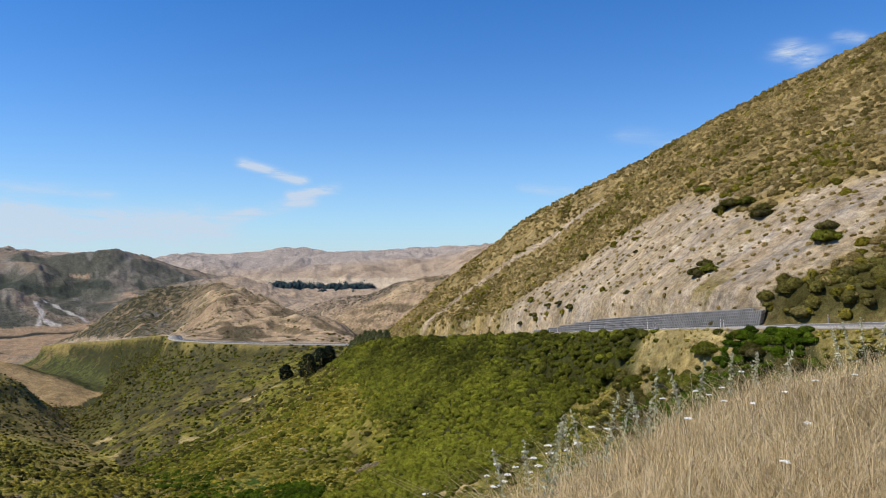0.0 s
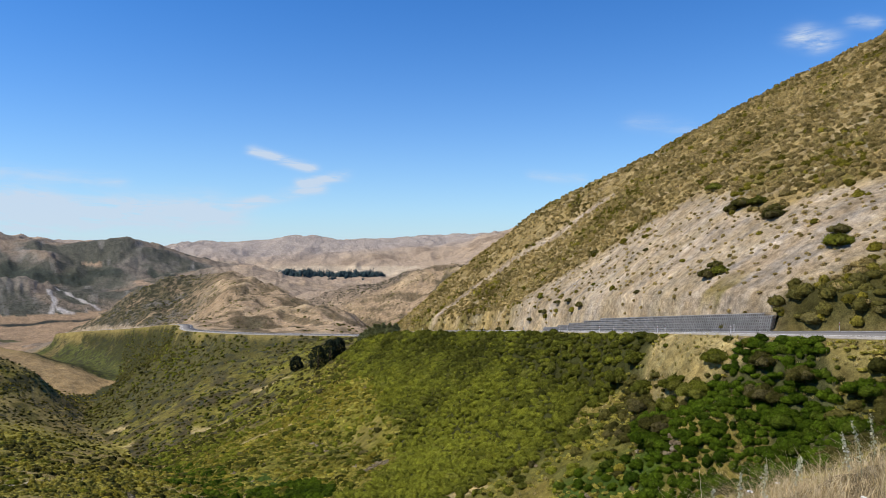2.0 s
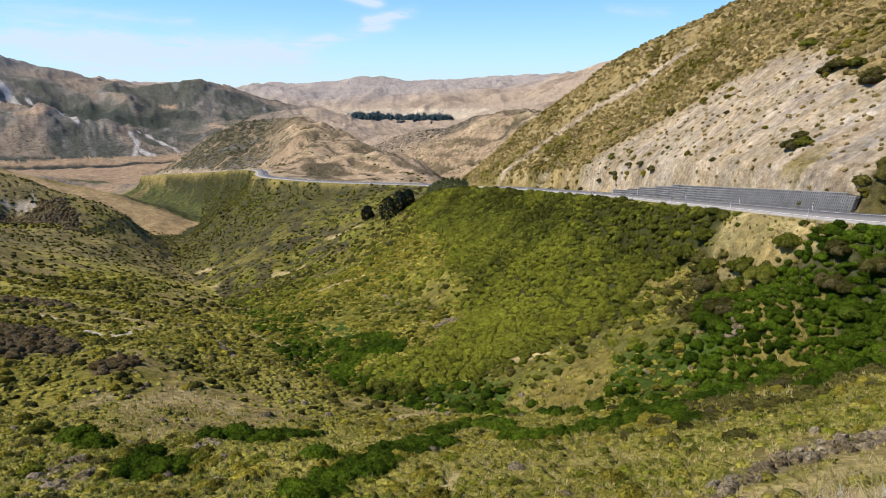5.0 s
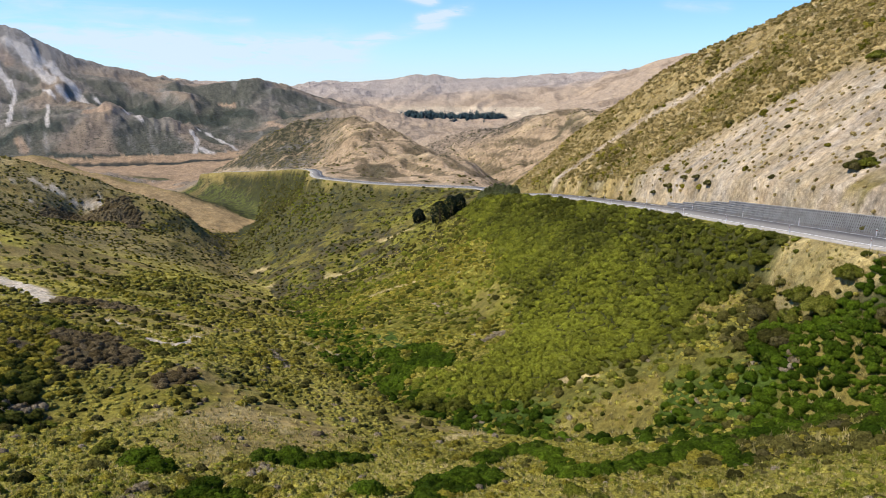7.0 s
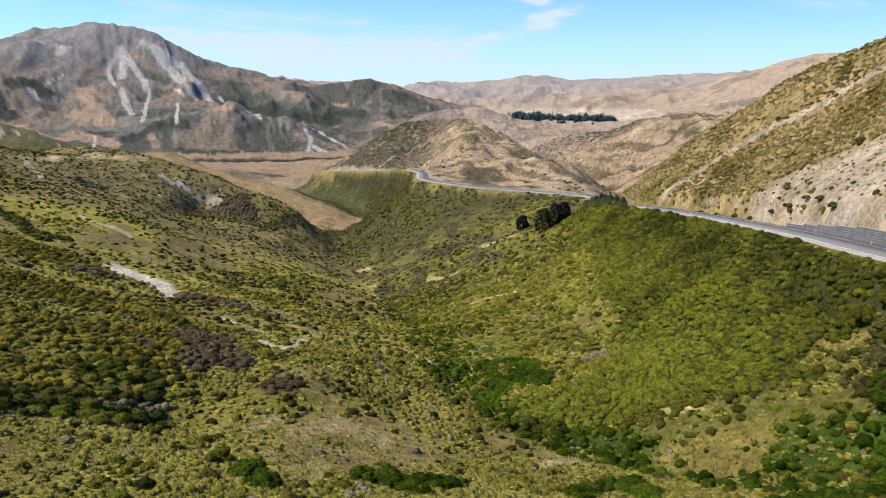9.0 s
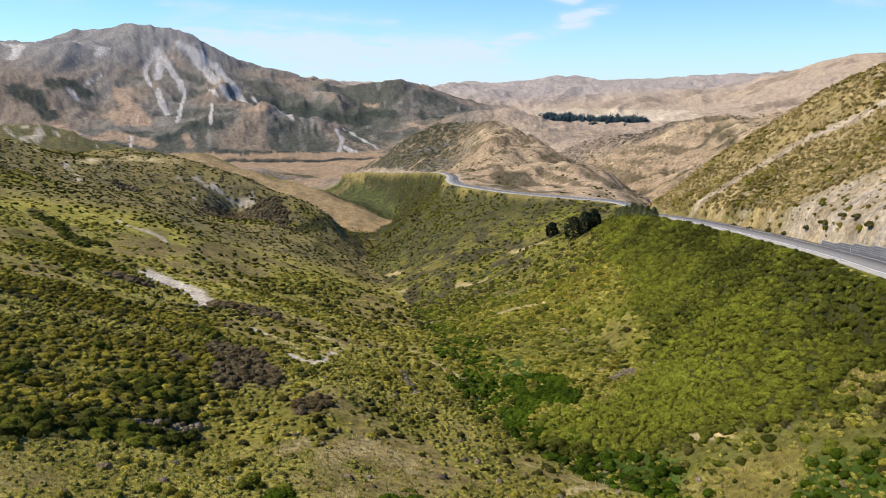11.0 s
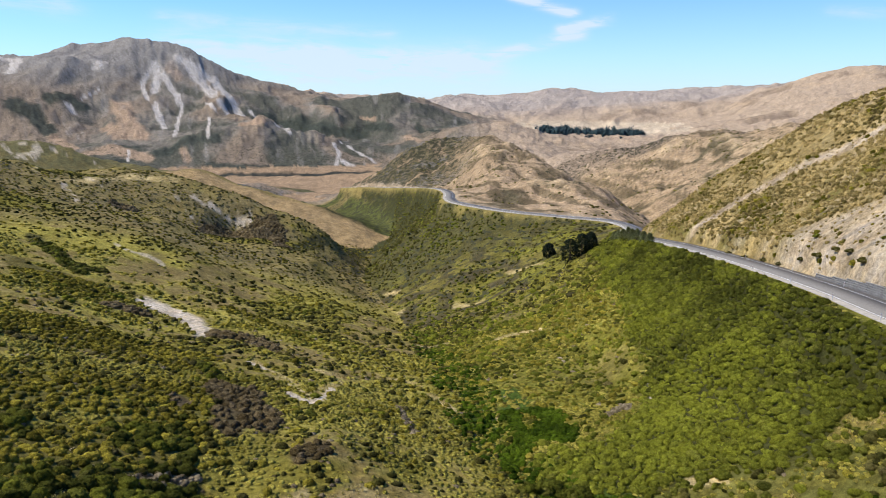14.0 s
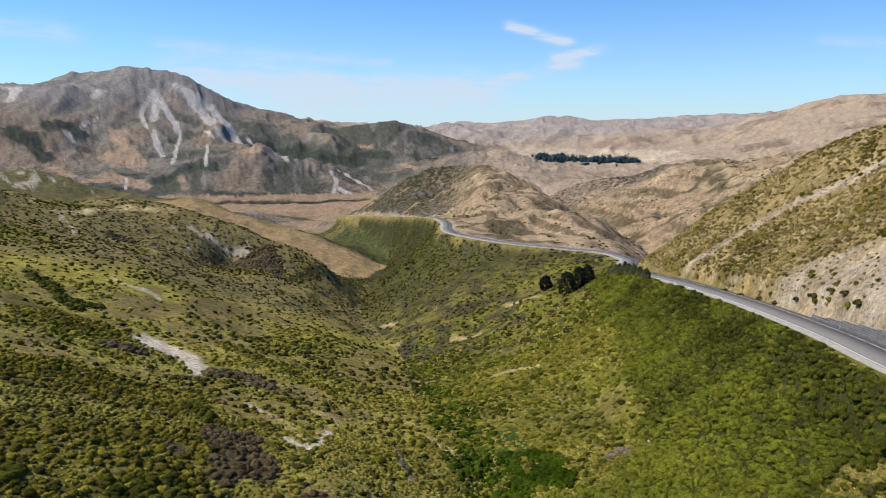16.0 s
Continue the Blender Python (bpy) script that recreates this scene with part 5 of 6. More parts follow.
    grow("hill_scrub", DARKSCRUB, lambda z, x, y: 0.5 * (z["side"] > 0) * smooth(9, 16, z["d"]) * smooth(420, 450, z["r"]) * (0.06 + smooth(0.05, 0.4, z["n1"] + 0.5 * z["n2"] + 0.25 * smooth(-60, -240, x))), 420, 1250, -19, 14, 5.0,
         lambda z, u: 0.7 + 1.3 * u**2, 181, "dark low scrub dotted over the dry hill across the road", "scrub", 25.0, 0.45)


plant_all()

# ------------------------------------------------------------------ things ----
def ground_z(x, y):
    return float(height(np.array([float(x)]), np.array([float(y)]))[0])


def part(name, bm, mat, parent, label=""):
    """A bmesh as one mesh object under a thing or under a part."""
    me = bpy.data.meshes.new(name)
    bm.to_mesh(me)
    bm.free()
    me.materials.append(mat)
    ob = new(name, me)
    ob.parent = parent
    return tagged(ob, label) if label else ob


def part_arrays(name, v, f, mat, parent, label="", tint=None, outward=None):
    me = bulk_mesh(name, v, f, mat, False)
    if outward is not None:
        me.attributes.new("outward", "FLOAT_VECTOR", "POINT").data.foreach_set("vector", np.asarray(outward, np.float32).ravel())
    if tint is not None:
        me.attributes.new("tint", "FLOAT", "POINT").data.foreach_set("value", np.asarray(tint, np.float32))
    ob = new(name, me)
    ob.parent = parent
    return tagged(ob, label) if label else ob


def thing(name, x, y, z, label, category, group="", turn=0.0):
    ob = tagged(new(name), label, category, group)
    ob.matrix_world = pose(x, y, z, 0, 0, turn)
    return ob


def box(bm, cx, cy, cz, sx, sy, sz, m=None):
    got = bmesh.ops.create_cube(bm, size=1.0)
    bmesh.ops.scale(bm, vec=(sx, sy, sz), verts=got["verts"])
    bmesh.ops.translate(bm, vec=(cx, cy, cz), verts=got["verts"])
    if m is not None:
        bmesh.ops.transform(bm, matrix=m, verts=got["verts"])
    return got["verts"]


def tube(bm, points, radii, sides=6):
    """A tapered tube along points."""
    rings = []
    for k, (p, r) in enumerate(zip(points, radii)):
        p = Vector(p)
        d = Vector(points[min(k + 1, len(points) - 1)]) - Vector(points[max(k - 1, 0)])
        q = d.to_track_quat("Z", "Y")
        rings.append([bm.verts.new(p + q @ Vector((r * math.cos(a), r * math.sin(a), 0))) for a in (2 * math.pi * i / sides for i in range(sides))])
    for a, b in zip(rings, rings[1:]):
        for i in range(sides):
            bm.faces.new((a[i], a[(i + 1) % sides], b[(i + 1) % sides], b[i]))
    bm.faces.new(rings[0][::-1])
    bm.faces.new(rings[-1])


# road marker posts
def marker_post():
    ob = thing("marker_post", 0, 0, 0, "slim white roadside marker post beside the road", "marker post", "marker posts along the road")
    bm = bmesh.new()
    vs = box(bm, 0, 0, 0.5, 0.11, 0.04, 1.1)
    for v in vs:
        if v.co.z > 0.9:
            v.co.z += 0.05 * (1 if v.co.x > 0 else -0.2)
    bmesh.ops.bevel(bm, geom=bm.edges[:], offset=0.008, segments=1, affect="EDGES")
    part("post", bm, PAINT, ob)
    bm = bmesh.new()
    box(bm, 0, 0, 0.82, 0.115, 0.046, 0.12)
    part("reflector", bm, RED, ob, "dark red reflector band")
    return ob


RED = plain_material("reflector_red", (0.25, 0.03, 0.02), 0.35, 0.5)
# wall fill: earth colour lowered to paint in the shade of the lattice gaps
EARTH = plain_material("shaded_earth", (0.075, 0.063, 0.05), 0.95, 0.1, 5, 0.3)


def along_road(y):
    """The road's middle, and its heading, where it first passes y."""
    first = FINE_ROAD[: int(np.argmax(FINE_ROAD[:, 1] > 400))]
    at = lambda v: np.array([np.interp(v, first[:, 1], first[:, k]) for k in range(3)])
    d = at(y + 1.0) - at(y - 1.0)
    return at(y), math.atan2(d[1], d[0])


def place_posts():
    first = None
    for off, ys in ((-4.55, (66, 84, 101, 121, 141, 163, 186, 210, 240, 345, 380)), (4.4, (76, 95, 114, 134, 158, 184, 212))):
        for y in ys:
            p, a = along_road(y)
            m = pose(p[0] + off * math.sin(a), p[1] - off * math.cos(a), p[2] + 0.01, 0, 0, math.degrees(a) + 90)
            if first is None:
                first = marker_post()
                first.matrix_world = m
            else:
                copy_thing(first, m)


place_posts()


# concrete crib wall on the uphill side
def crib_wall():
    p0, _ = along_road(88)
    ob = thing("crib_wall", 0, 0, 0, "long open-lattice concrete crib wall holding the scree above the road", "retaining wall")
    ys = [88 + 2.0 * i for i in range(44)]
    line = []
    for y in ys:
        p, a = along_road(y)
        line.append((p[0] + 5.3 * math.sin(a), p[1] - 5.3 * math.cos(a), p[2] - 0.1, a))
    rows, pitch, batter = 6, 0.43, 0.26
    heads, fills = bmesh.new(), bmesh.new()
    strip = []
    for i in range(len(line) - 1):
        x, y, z, a = line[i]
        x2, y2, z2, _ = line[i + 1]
        top = rows * pitch * (1.0 if i < 26 else max(0.25, 1 - (i - 26) / 22.0)) * (0.85 + 0.15 * min(i / 2.0, 1))
        length = math.dist((x, y, z), (x2, y2, z2))
        turn = math.atan2(y2 - y, x2 - x)
        tilt = math.atan2(z2 - z, math.dist((x, y), (x2, y2)))
        n = max(1, round(top / pitch))
        for k in range(n + 1):
            back = batter * k * pitch
            cx, cy = (x + x2) / 2 + back * math.sin(turn), (y + y2) / 2 - back * math.cos(turn)
            bm = bmesh.new()
            box(bm, 0, 0, 0, length * 1.02, 0.14, 0.12, Matrix.Translation((cx, cy, (z + z2) / 2 + k * pitch + 0.08)) @ Euler((0, -tilt, turn)).to_matrix().to_4x4())
            part("stretcher", bm, CONCRETE, ob)
            if k < n:
                for s in range(4):
                    f = (s + 0.5) / 4
                    hx, hy, hz = x + (x2 - x) * f, y + (y2 - y) * f, z + (z2 - z) * f
                    m = Matrix.Translation((hx + (back + 0.05) * math.sin(turn), hy - (back + 0.05) * math.cos(turn), hz + (k + 0.5) * pitch + 0.08)) @ Euler((math.radians(14), 0, turn)).to_matrix().to_4x4()
                    box(heads, 0, 0, 0, 0.12, 0.18, pitch * 0.95, m)
        strip.append(((x + 0.42 * math.sin(turn), y - 0.42 * math.cos(turn), z - 0.3), (x + (0.5 + batter * top) * math.sin(turn), y - (0.5 + batter * top) * math.cos(turn), z + top)))
    part("headers", heads, CONCRETE, ob)["kind"] = "stuff"
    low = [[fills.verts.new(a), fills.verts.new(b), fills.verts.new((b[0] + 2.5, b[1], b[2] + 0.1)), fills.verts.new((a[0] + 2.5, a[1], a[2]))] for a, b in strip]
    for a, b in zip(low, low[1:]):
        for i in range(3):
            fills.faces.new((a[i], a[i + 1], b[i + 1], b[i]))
    part("earth_fill", fills, EARTH, ob, "earth fill behind the lattice, coloured dark for the shade there")


crib_wall()


# dark conifers on the bank
def conifer(x, y, tall, wide, seed):
    rng = np.random.default_rng(seed)
    ob = thing("conifer", x, y, ground_z(x, y) - 0.2, "dark dense rounded conifer standing on the grassy bank", "tree", "dark conifers below the road")
    bm = bmesh.new()
    tube(bm, [(0, 0, -0.3), (0.1, 0, tall * 0.3), (0, 0.1, tall * 0.85)], [wide * 0.07, wide * 0.05, 0.04])
    part("trunk", bm, BARK, ob)
    n = 1500
    u, phi = rng.random(n), rng.random(n) * 2 * np.pi
    hz = 0.02 + 0.98 * u
    prof = np.sqrt(np.clip(1 - (hz * 1.15 - 0.28) ** 2 / 0.77, 0.02, 1))
    lump = 0.9 + 0.14 * np.sin(3 * phi + 7 * hz) + 0.10 * rng.standard_normal(n)
    rad = wide / 2 * prof * lump * (0.72 + 0.28 * rng.random(n))
    c = np.c_[rad * np.cos(phi), rad * np.sin(phi), hz * tall]
    out = c - (0, 0, 0.42 * tall) + 0.8 * rng.standard_normal((n, 3))
    out /= np.linalg.norm(out, axis=1)[:, None]
    t1 = rng.standard_normal((n, 3))
    t2 = rng.standard_normal((n, 3))
    s = 0.55
    v = np.stack([c + t1 * s * 0.5, c + t2 * s * 0.5, c - (t1 + t2) * s * 0.4], 1).reshape(-1, 3)
    part_arrays("crown", v, np.arange(3 * n).reshape(-1, 3), CONIFER, ob, tint=np.repeat(rng.random(n), 3), outward=np.repeat(out, 3, 0))


for k, (x, y, tall, wide) in enumerate([(-5.2, 336, 10.5, 9.4), (0.2, 335, 10.6, 8.6), (4.4, 336, 9.0, 7.0), (-17, 374, 7.6, 7.2)]):
    conifer(x, y, tall, wide, 300 + k)


# slim young willows beside the road
def willow(x, y, tall, seed):
    rng = np.random.default_rng(seed)
    ob = thing("willow", x, y, ground_z(x, y) - 0.1, "slim grey-green young willow beside the road", "tree", "young willows beside the road")
    bm = bmesh.new()
    for k in range(4):
        lx, ly = rng.normal(0, 0.35, 2)
        tube(bm, [(lx * 0.2, ly * 0.2, 0), (lx, ly, tall * 0.5), (lx * 1.6, ly * 1.6, tall * 0.95)], [0.07, 0.045, 0.015], 5)
    part("trunk", bm, BARK, ob)
    n = 700
    hz, phi = rng.random(n) ** 0.8, rng.random(n) * 2 * np.pi
    rad = 1.9 * (1 - hz ** 1.6) ** 0.7 * rng.random(n) ** 0.5 + 0.15
    c = np.c_[rad * np.cos(phi), rad * np.sin(phi), (0.1 + 0.95 * hz) * tall]
    t = np.c_[rng.normal(0, 0.2, n), rng.normal(0, 0.2, n), rng.normal(0.25, 0.14, n)]
    w = rng.normal(0, 0.22, (n, 3))
    v = np.stack([c - t, c + t, c + w], 1).reshape(-1, 3)
    out = np.c_[np.cos(phi), np.sin(phi), 0.2 + hz] + 0.35 * rng.standard_normal((n, 3))
    out /= np.linalg.norm(out, axis=1)[:, None]
    part_arrays("crown", v, np.arange(3 * n).reshape(-1, 3), WILLOW, ob, tint=np.repeat(rng.random(n), 3), outward=np.repeat(out, 3, 0))


for k, (x, y, tall) in enumerate([(16.6, 296, 4.2), (18.3, 289, 4.8), (19.4, 282, 4.4), (20.8, 276, 4.6), (22.5, 268, 4.0), (24.2, 261, 3.6), (15.4, 304, 4.0), (14.0, 312, 3.6)]):
    willow(x, y, tall, 400 + k)


# the larger shrubs that stand apart on the slip and along its upper edge
def big_shrub(x, y, size, mat, label, seed, flat=0.8, group="shrubs on the slip"):
    rng = np.random.default_rng(seed)
    ob = thing("shrub", x, y, ground_z(x, y) - 0.15, label, "shrub", group)
    bm = bmesh.new()
    for k in range(5):
        a = rng.random() * 6.28
        tube(bm, [(0, 0, -0.1), (0.3 * size * math.cos(a), 0.3 * size * math.sin(a), 0.4 * size), (0.6 * size * math.cos(a), 0.6 * size * math.sin(a), 0.75 * size * flat)], [0.06 * size, 0.04 * size, 0.015 * size], 5)
    part("stem", bm, BARK, ob)
    vs, fs, ns, at = [], [], [], 0
    for k in range(7):
        v, f, out, _ = bush(rng, 14, 5, 16, 150, 0.13, 0.85, 0.5)
        r, a, q = (0.62, 0, 0) if k == 0 else (0.34 + 0.2 * rng.random(), k * 1.05 + rng.normal(0, 0.2), 0.5 + 0.3 * rng.random())
        up = 0.30 * flat if k == 0 else 0.06 + 0.18 * rng.random()
        vs.append((v * r + (q * math.cos(a), q * math.sin(a), up)) * size)
        fs.append(f + at)
        ns.append(out)
        at += len(v)
    v = np.vstack(vs)
    part_arrays("foliage", v, np.vstack(fs), mat, ob, tint=np.full(len(v), 0.15 + 0.45 * rng.random()), outward=np.vstack(ns))


for k, (x, y, s) in enumerate([(86.4, 149, 1.9), (79, 129.5, 1.6), (80.4, 127.5, 1.9), (81.5, 124.5, 1.8), (78.2, 115.2, 1.8), (80, 117, 1.5), (65.2, 110.5, 1.5), (64.2, 112.6, 1.7), (66.4, 114, 1.3),
                               (73, 92, 2.0), (75.5, 95, 1.7), (71, 182, 1.3), (57, 186, 1.0), (70.5, 150, 0.8), (60.5, 133, 0.8), (62, 160, 0.7)]):
    big_shrub(x, y, s, DARKSCRUB if k % 3 else CANOPY, "dark green rounded shrub clinging to the scree slope", 500 + k)
for k, (x, y, s) in enumerate([(57.6, 165, 1.0), (56.9, 171, 0.9), (55.4, 178, 1.2), (53.9, 186, 0.9), (51.5, 196, 1.0), (49.9, 205, 1.1), (47, 215, 0.9), (44.5, 225, 1.0), (57.8, 158, 1.3), (59.9, 100, 0.8)]):
    big_shrub(x, y, s, DARKSCRUB, "dark low shrub on the uphill edge of the road", 540 + k, 0.75, "shrubs on the road edge")


# pine belts round the far basin
def pine_belt():
    rng = np.random.default_rng(88)
    xs, ys = [], []
    for (x0, y0), (x1, y1), n, w in [((-165, 2640), (-70, 2620), 200, 40), ((-120, 2330), (-65, 2300), 90, 14), ((-80, 2520), (60, 2490), 300, 50), ((40, 2490), (170, 2450), 300, 44), ((60, 2410), (120, 2400), 60, 8)]:
        k = rng.random(n)
        xs.append(x0 + (x1 - x0) * k + rng.normal(0, w * 0.25, n))
        ys.append(y0 + (y1 - y0) * k + rng.normal(0, w, n))
    x, y = np.concatenate(xs), np.concatenate(ys)
    cone = [clump(np.random.default_rng(89 + k), 40, 0.3, 1.5) for k in range(4)]
    scatter("pine_plantation", PINE, cone, x, y, 4.6 + 3.0 * rng.random(len(x)), rng.random(len(x)), "belts of dark pines on the pale basin floor", "pine trees", 0.25, 0.0, 90)


pine_belt()


# the larger bushes of the gully, the bank and the spur
for k, (x, y, s, mat, label) in enumerate([
        (44, 79, 2.1, CANOPY, "rounded dark green bush on the grassy bank below the road"), (46.5, 80, 1.7, CANOPY, "rounded dark green bush on the grassy bank below the road"),
        (41, 88, 2.0, DARKSCRUB, "dark olive bush on the grassy bank below the road"), (39, 79.5, 1.9, DARKSCRUB, "dark olive bush on the grassy bank below the road"),
        (41.8, 82.5, 1.7, CANOPY, "rounded dark green bush on the grassy bank below the road"), (47, 71, 1.9, DARKSCRUB, "dark olive bush on the grassy bank below the road"),
        (50, 68.5, 1.8, DARKSCRUB, "dark olive bush on the grassy bank below the road"), (52.5, 62.5, 1.8, FERN, "bright green bush at the head of the gully"),
        (49, 60, 1.9, FERN, "bright green bush at the head of the gully"), (45, 63, 1.7, FERN, "bright green bush at the head of the gully"),
        (-3, 105, 2.6, CANOPY, "broad rounded grey-green bush in the gully"), (-6.5, 103, 1.8, CANOPY, "broad rounded grey-green bush in the gully"),
        (1.5, 104, 2.0, CANOPY, "broad rounded grey-green bush in the gully"), (44.2, 97.5, 1.7, CANOPY, "tall dark bush at the road edge"), (42.6, 99.5, 1.8, CANOPY, "tall dark bush at the road edge"), (43.5, 84.5, 2.0, CANOPY, "rounded dark green bush on the grassy bank below the road"), (42.5, 91, 1.9, CANOPY, "rounded dark green bush on the grassy bank below the road"), (48.6, 73.6, 1.5, DARKSCRUB, "dark olive bush on the grassy bank below the road"), (46.6, 66.8, 1.9, FERN, "bright green bush at the head of the gully"), (37, 78, 1.7, FERN, "bright green bush at the head of the gully"), (-17, 43, 1.5, FERN, "dark green bush on the pale grassy spur"), (-14.5, 39, 1.3, FERN, "dark green bush on the pale grassy spur"), (-15.5, 62, 1.5, FERN, "bright green bush on the near slope"), (-6, 46, 1.3, FERN, "bright green bush on the near slope"),
        (-26.5, 54, 1.6, FERN, "dark green bush on the pale grassy spur"), (-31, 58, 1.3, CANOPY, "dark green bush on the pale grassy spur"), (-24, 52, 1.5, FERN, "dark green bush on the pale grassy spur"),
        (-12, 58, 1.5, FERN, "bright green bush on the near slope"), (-14, 60, 1.4, FERN, "bright green bush on the near slope")]):
    big_shrub(x, y, s, mat, label, 560 + k, 0.8, "large bushes on the slopes")

# --------------------------------------------------- the bank by the camera ----
def grass_clumps():
    """Dry grass on the bank: curved blades and seed stalks."""
    rng = np.random.default_rng(77)
    vs, fs, ts, at = [], [], [], 0
    n = 6200
    r = 1.6 + 24 * rng.random(n) ** 1.25
    a = np.radians(-38 + 88 * rng.random(n) ** 0.72)
    x, y = r * np.sin(a), r * np.cos(a)
    edge = np.interp(np.degrees(a), [-40, -10, 8, 18, 30, 45], [5.0, 5.5, 8.5, 12, 17, 24])
    keep = (r < edge + 3 * fbm(x / 3, y / 3, 78, 2)) & (rng.random(n) < np.interp(np.degrees(a), [-40, 0, 12, 50], [0.25, 0.5, 1.0, 1.0]))
    x, y = x[keep], y[keep]
    z = height(x, y)
    for cx, cy, cz in zip(x, y, z):
        m = 30
        tallness = 0.27 + 0.40 * rng.random() ** 1.6 + 0.26 * fbm(np.array([cx / 1.8]), np.array([cy / 1.8]), 79, 2)[0]
        px, py = cx + rng.normal(0, 0.13, m), cy + rng.normal(0, 0.13, m)
        phi = rng.random(m) * 6.283
        bend = 0.15 + 2.3 * rng.random(m) ** 1.4
        h = tallness * (0.35 + 0.95 * rng.random(m) ** 1.2)
        w = 0.0013 + 0.0022 * rng.random(m)
        dx, dy = np.cos(phi), np.sin(phi)
        sx, sy = -dy * w, dx * w
        base = np.c_[px, py, np.full(m, cz - 0.03)]
        mid = base + np.c_[dx * bend * 0.3 * h, dy * bend * 0.3 * h, 0.6 * h]
        top = base + np.c_[dx * bend * 1.1 * h, dy * bend * 1.1 * h, h]
        s = np.c_[sx, sy, 0 * sx]
        v = np.stack([base - s, base + s, mid - s, mid + s, top], 1).reshape(-1, 3)
        k = np.arange(m)[:, None] * 5
        f = np.concatenate([k + [0, 1, 3], k + [0, 3, 2], k + [2, 3, 4]])
        vs.append(v)
        fs.append(f + at)
        ts.append(np.repeat(np.clip(0.55 + 0.4 * rng.standard_normal() + 0.4 * rng.standard_normal(m), 0, 1), 5))
        at += len(v)
    me = bulk_mesh("dry_grass", np.vstack(vs), np.vstack(fs), GRASS, False)
    me.attributes.new("tint", "FLOAT", "POINT").data.foreach_set("value", np.concatenate(ts).astype(np.float32))
    tagged(new("dry_grass", me), "long bleached dry grass on the roadside bank", "grass", kind="stuff")


grass_clumps()


def bugloss(x, y, tall, lean, seed):
    """A seeding spike: a stem set with short curled, bristly side shoots."""
    rng = np.random.default_rng(seed)
    ob = thing("bugloss_spike", x, y, ground_z(x, y) - 0.02, "grey-green bristly bugloss spike gone to seed", "wild plant", "bugloss spikes on the bank", turn=math.degrees(lean))
    tip = 0.16 * tall
    bend = lambda h: (tip * (h / tall) ** 2, 0.03 * math.sin(4 * h), h)
    bm = bmesh.new()
    tube(bm, [bend(tall * k / 6) for k in range(7)], [0.006 - 0.0006 * k for k in range(7)], 5)
    part("stem", bm, BUGLOSS, ob)
    vs, fs, at = [], [], 0
    for k in range(26):
        h = tall * (0.3 + 0.69 * k / 25)
        cx, cy, cz = bend(h)
        phi = k * 2.4 + rng.random()
        reach = 0.085 * (1.15 - k / 32) * (0.7 + 0.6 * rng.random())
        for j in range(7):
            t = j / 6
            c = np.array([cx + reach * t * math.cos(phi), cy + reach * t * math.sin(phi), cz + reach * (0.9 * t - 0.9 * t * t)])
            d = rng.normal(0, 0.016, (3, 3))
            vs.append(c + d)
            fs.append([at, at + 1, at + 2])
            at += 3
    v = np.vstack(vs)
    part_arrays("seed_head", v, np.array(fs), BUGLOSS, ob, tint=np.repeat(rng.random(len(v) // 3), 3))["kind"] = "stuff"


def yarrow(x, y, tall, seed):
    """A flat white flower head on a thin stem."""
    rng = np.random.default_rng(seed)
    ob = thing("yarrow", x, y, ground_z(x, y) - 0.02, "white flat-topped yarrow flower on a thin stem", "wildflower", "white flowers on the bank")
    bm = bmesh.new()
    lx, ly = rng.normal(0, 0.04, 2)
    tube(bm, [(0, 0, 0), (lx * 0.4, ly * 0.4, tall * 0.6), (lx, ly, tall)], [0.003, 0.0025, 0.002], 5)
    part("stem", bm, TWIG, ob)
    bm = bmesh.new()
    for k in range(14):
        a, q = rng.random() * 6.28, 0.052 * math.sqrt(rng.random())
        got = bmesh.ops.create_icosphere(bm, subdivisions=1, radius=0.0145)
        bmesh.ops.scale(bm, vec=(1, 1, 0.6), verts=got["verts"])
        bmesh.ops.translate(bm, vec=(lx + q * math.cos(a), ly + q * math.sin(a), tall + 0.004 * rng.random() - 4 * q * q), verts=got["verts"])
    part("flower_head", bm, PETAL, ob)["kind"] = "stuff"


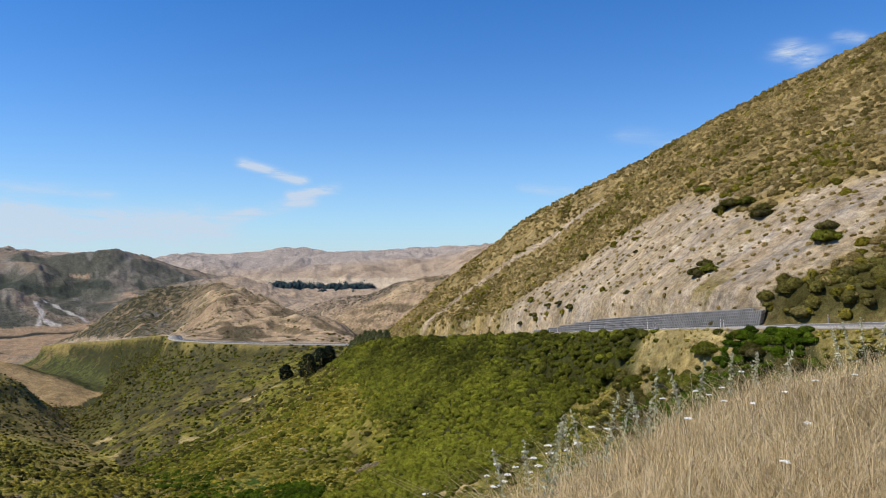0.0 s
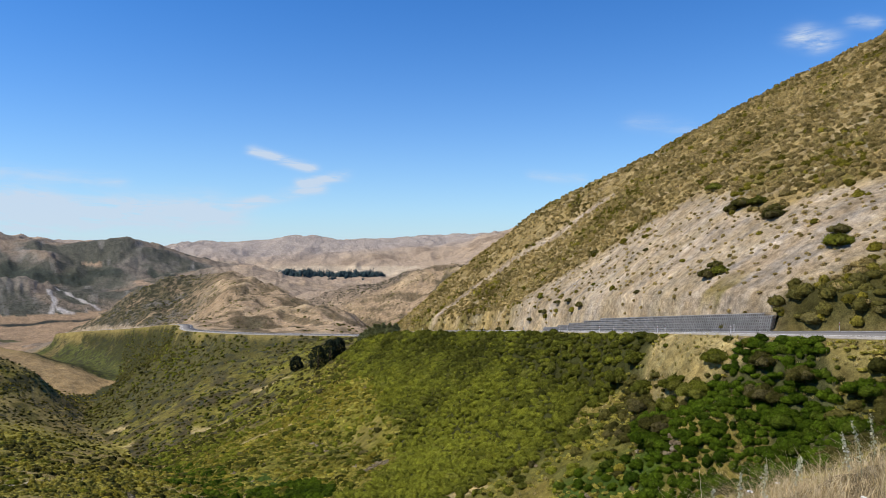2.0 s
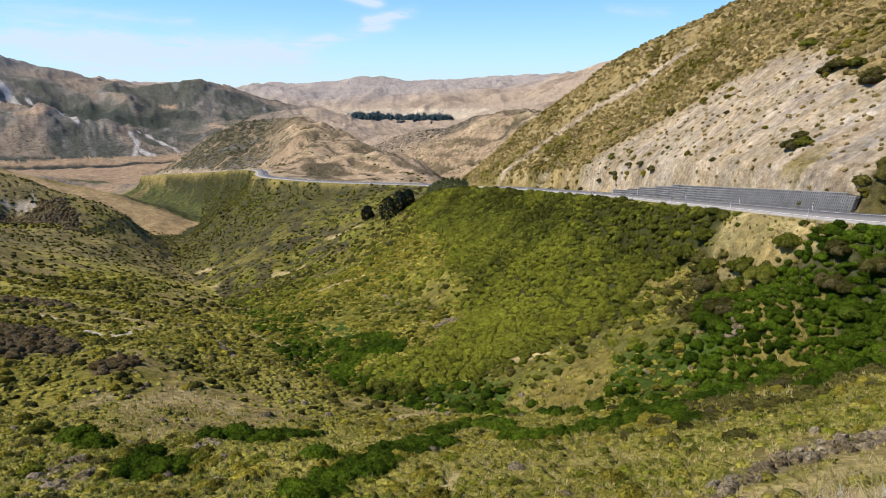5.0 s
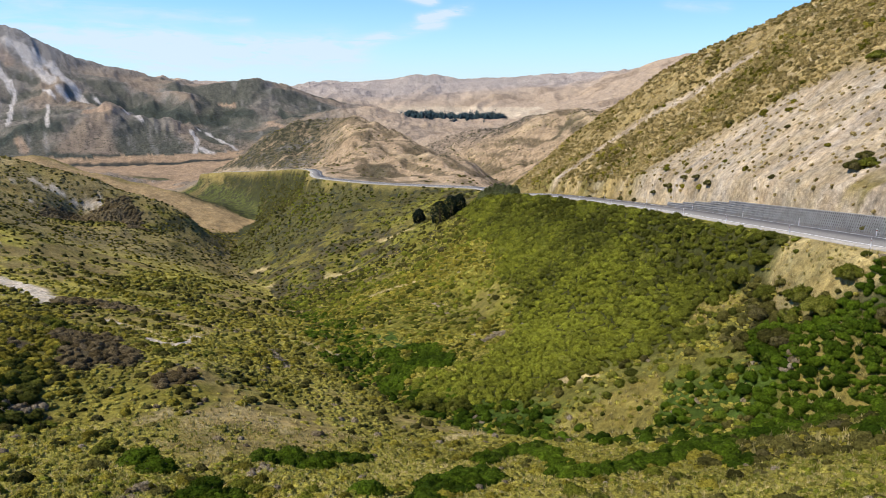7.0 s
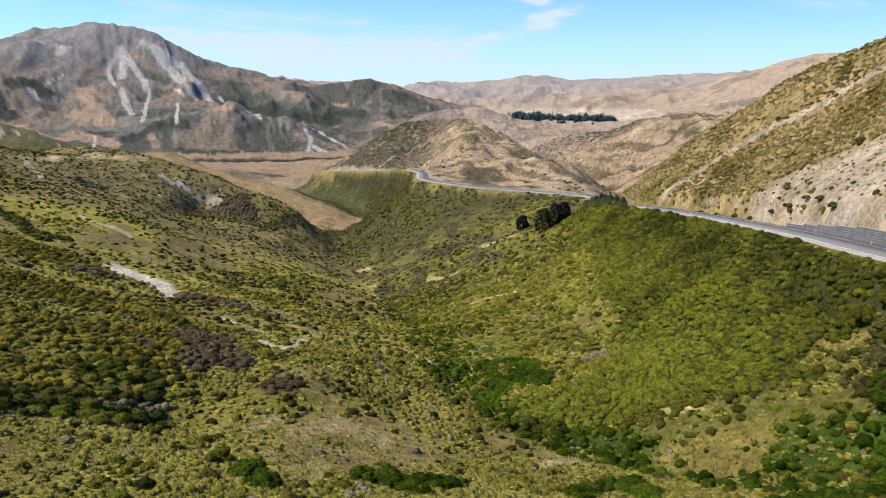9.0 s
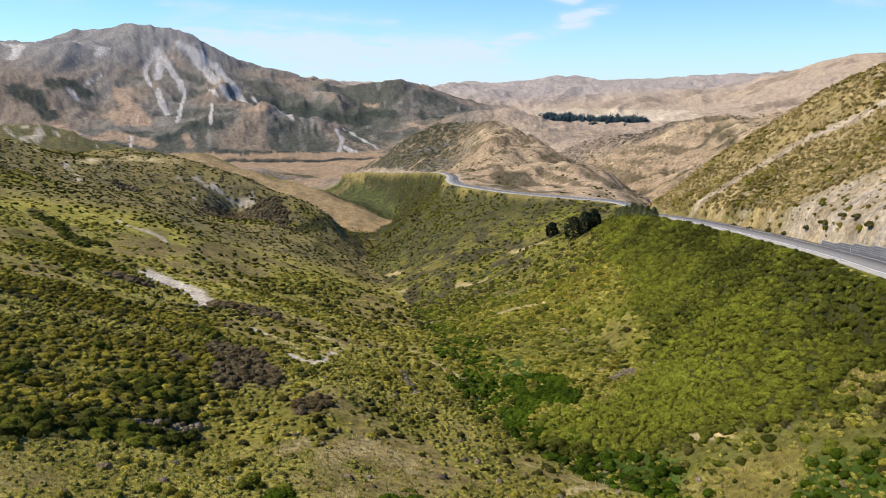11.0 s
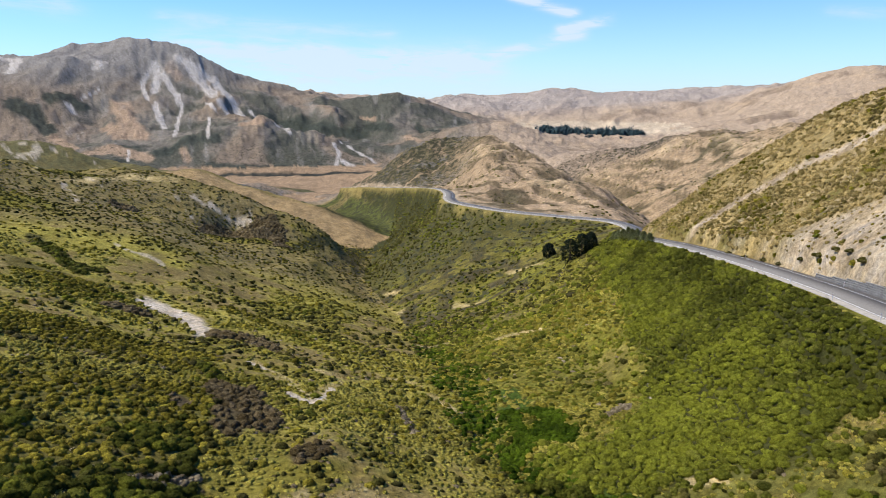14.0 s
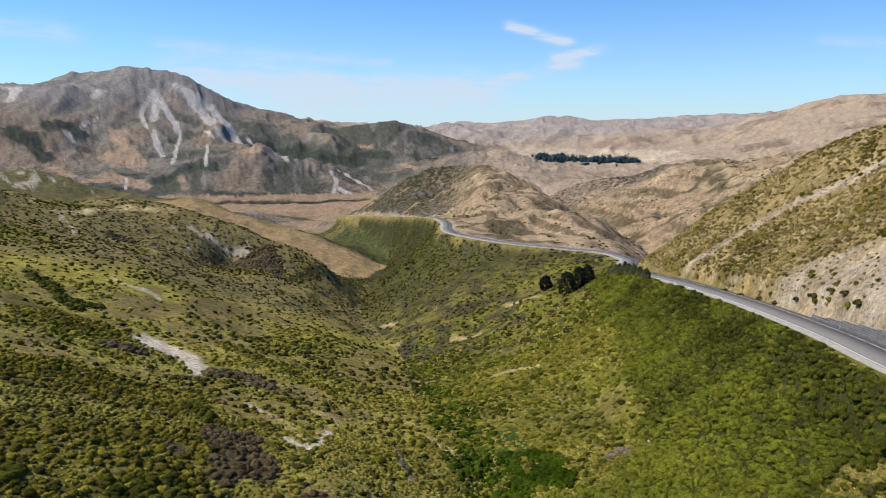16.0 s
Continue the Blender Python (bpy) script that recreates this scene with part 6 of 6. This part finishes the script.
PETAL = plain_material("petal", (0.80, 0.79, 0.74), 0.7, 0.2, 60, 0.05)
for k, (deg, r, tall) in enumerate([(17.4, 7.1, 1.25), (19.7, 9.9, 1.12), (20.5, 9.8, 1.16), (22.2, 9.0, 1.24), (26.3, 11.0, 1.14), (28.0, 12.0, 1.08), (29.3, 13.0, 1.13), (25.7, 11.0, 0.78), (25.1, 11.0, 0.91), (16.2, 10.1, 1.09), (35.5, 15.9, 0.81), (36.0, 18.3, 0.75), (40.3, 18.4, 1.25), (41.2, 18.6, 1.25), (-4.5, 6.7, 1.25), (-0.2, 7.1, 1.25), (-1.9, 8.9, 1.25), (33.4, 14.8, 0.94), (39.6, 17.7, 1.2), (31.5, 14.0, 1.11), (42.0, 17.0, 1.3), (43.0, 16.0, 1.35), (44.0, 15.2, 1.4), (42.6, 18.5, 1.3), (43.6, 18.0, 1.35), (38.8, 17.0, 1.15), (23.6, 10.4, 1.15), (18.6, 9.2, 1.1), (14.6, 9.4, 1.05)]):
    bugloss(r * math.sin(radians(deg)), r * math.cos(radians(deg)), tall, 1.9 * k, 600 + k)
for k, (deg, r, tall) in enumerate([(21.4, 11.0, 0.83), (17.9, 11.4, 0.74), (16.7, 12.4, 0.54), (16.1, 10.9, 0.91), (15.4, 11.7, 0.74), (13.7, 11.0, 0.92), (13.1, 12.0, 0.77), (20.1, 11.4, 0.71), (31.1, 14.0, 0.5), (31.1, 12.2, 0.5), (30.9, 16.9, 0.5), (30.1, 13.5, 0.5), (37.5, 13.9, 0.5), (34.4, 18.6, 0.5), (36.6, 9.8, 0.5), (35.3, 12.7, 0.5), (38.6, 17.7, 0.55), (39.6, 14.6, 0.5), (8.1, 12.8, 0.82), (17.6, 10.9, 0.87), (14.7, 12.7, 0.56), (19.2, 11.7, 0.65), (34.9, 7.8, 0.5), (32.3, 14.0, 0.72), (16.9, 10.2, 0.78), (18.4, 10.6, 0.72), (15.0, 10.0, 0.7), (19.9, 10.2, 0.75), (17.2, 9.4, 0.66), (22.6, 10.8, 0.7), (24.3, 11.2, 0.72), (26.9, 11.8, 0.74), (29.0, 12.6, 0.7), (14.0, 9.2, 0.64), (33.0, 11.0, 0.6), (28.2, 10.2, 0.62)]):
    yarrow(r * math.sin(radians(deg)), r * math.cos(radians(deg)), tall, 700 + k)
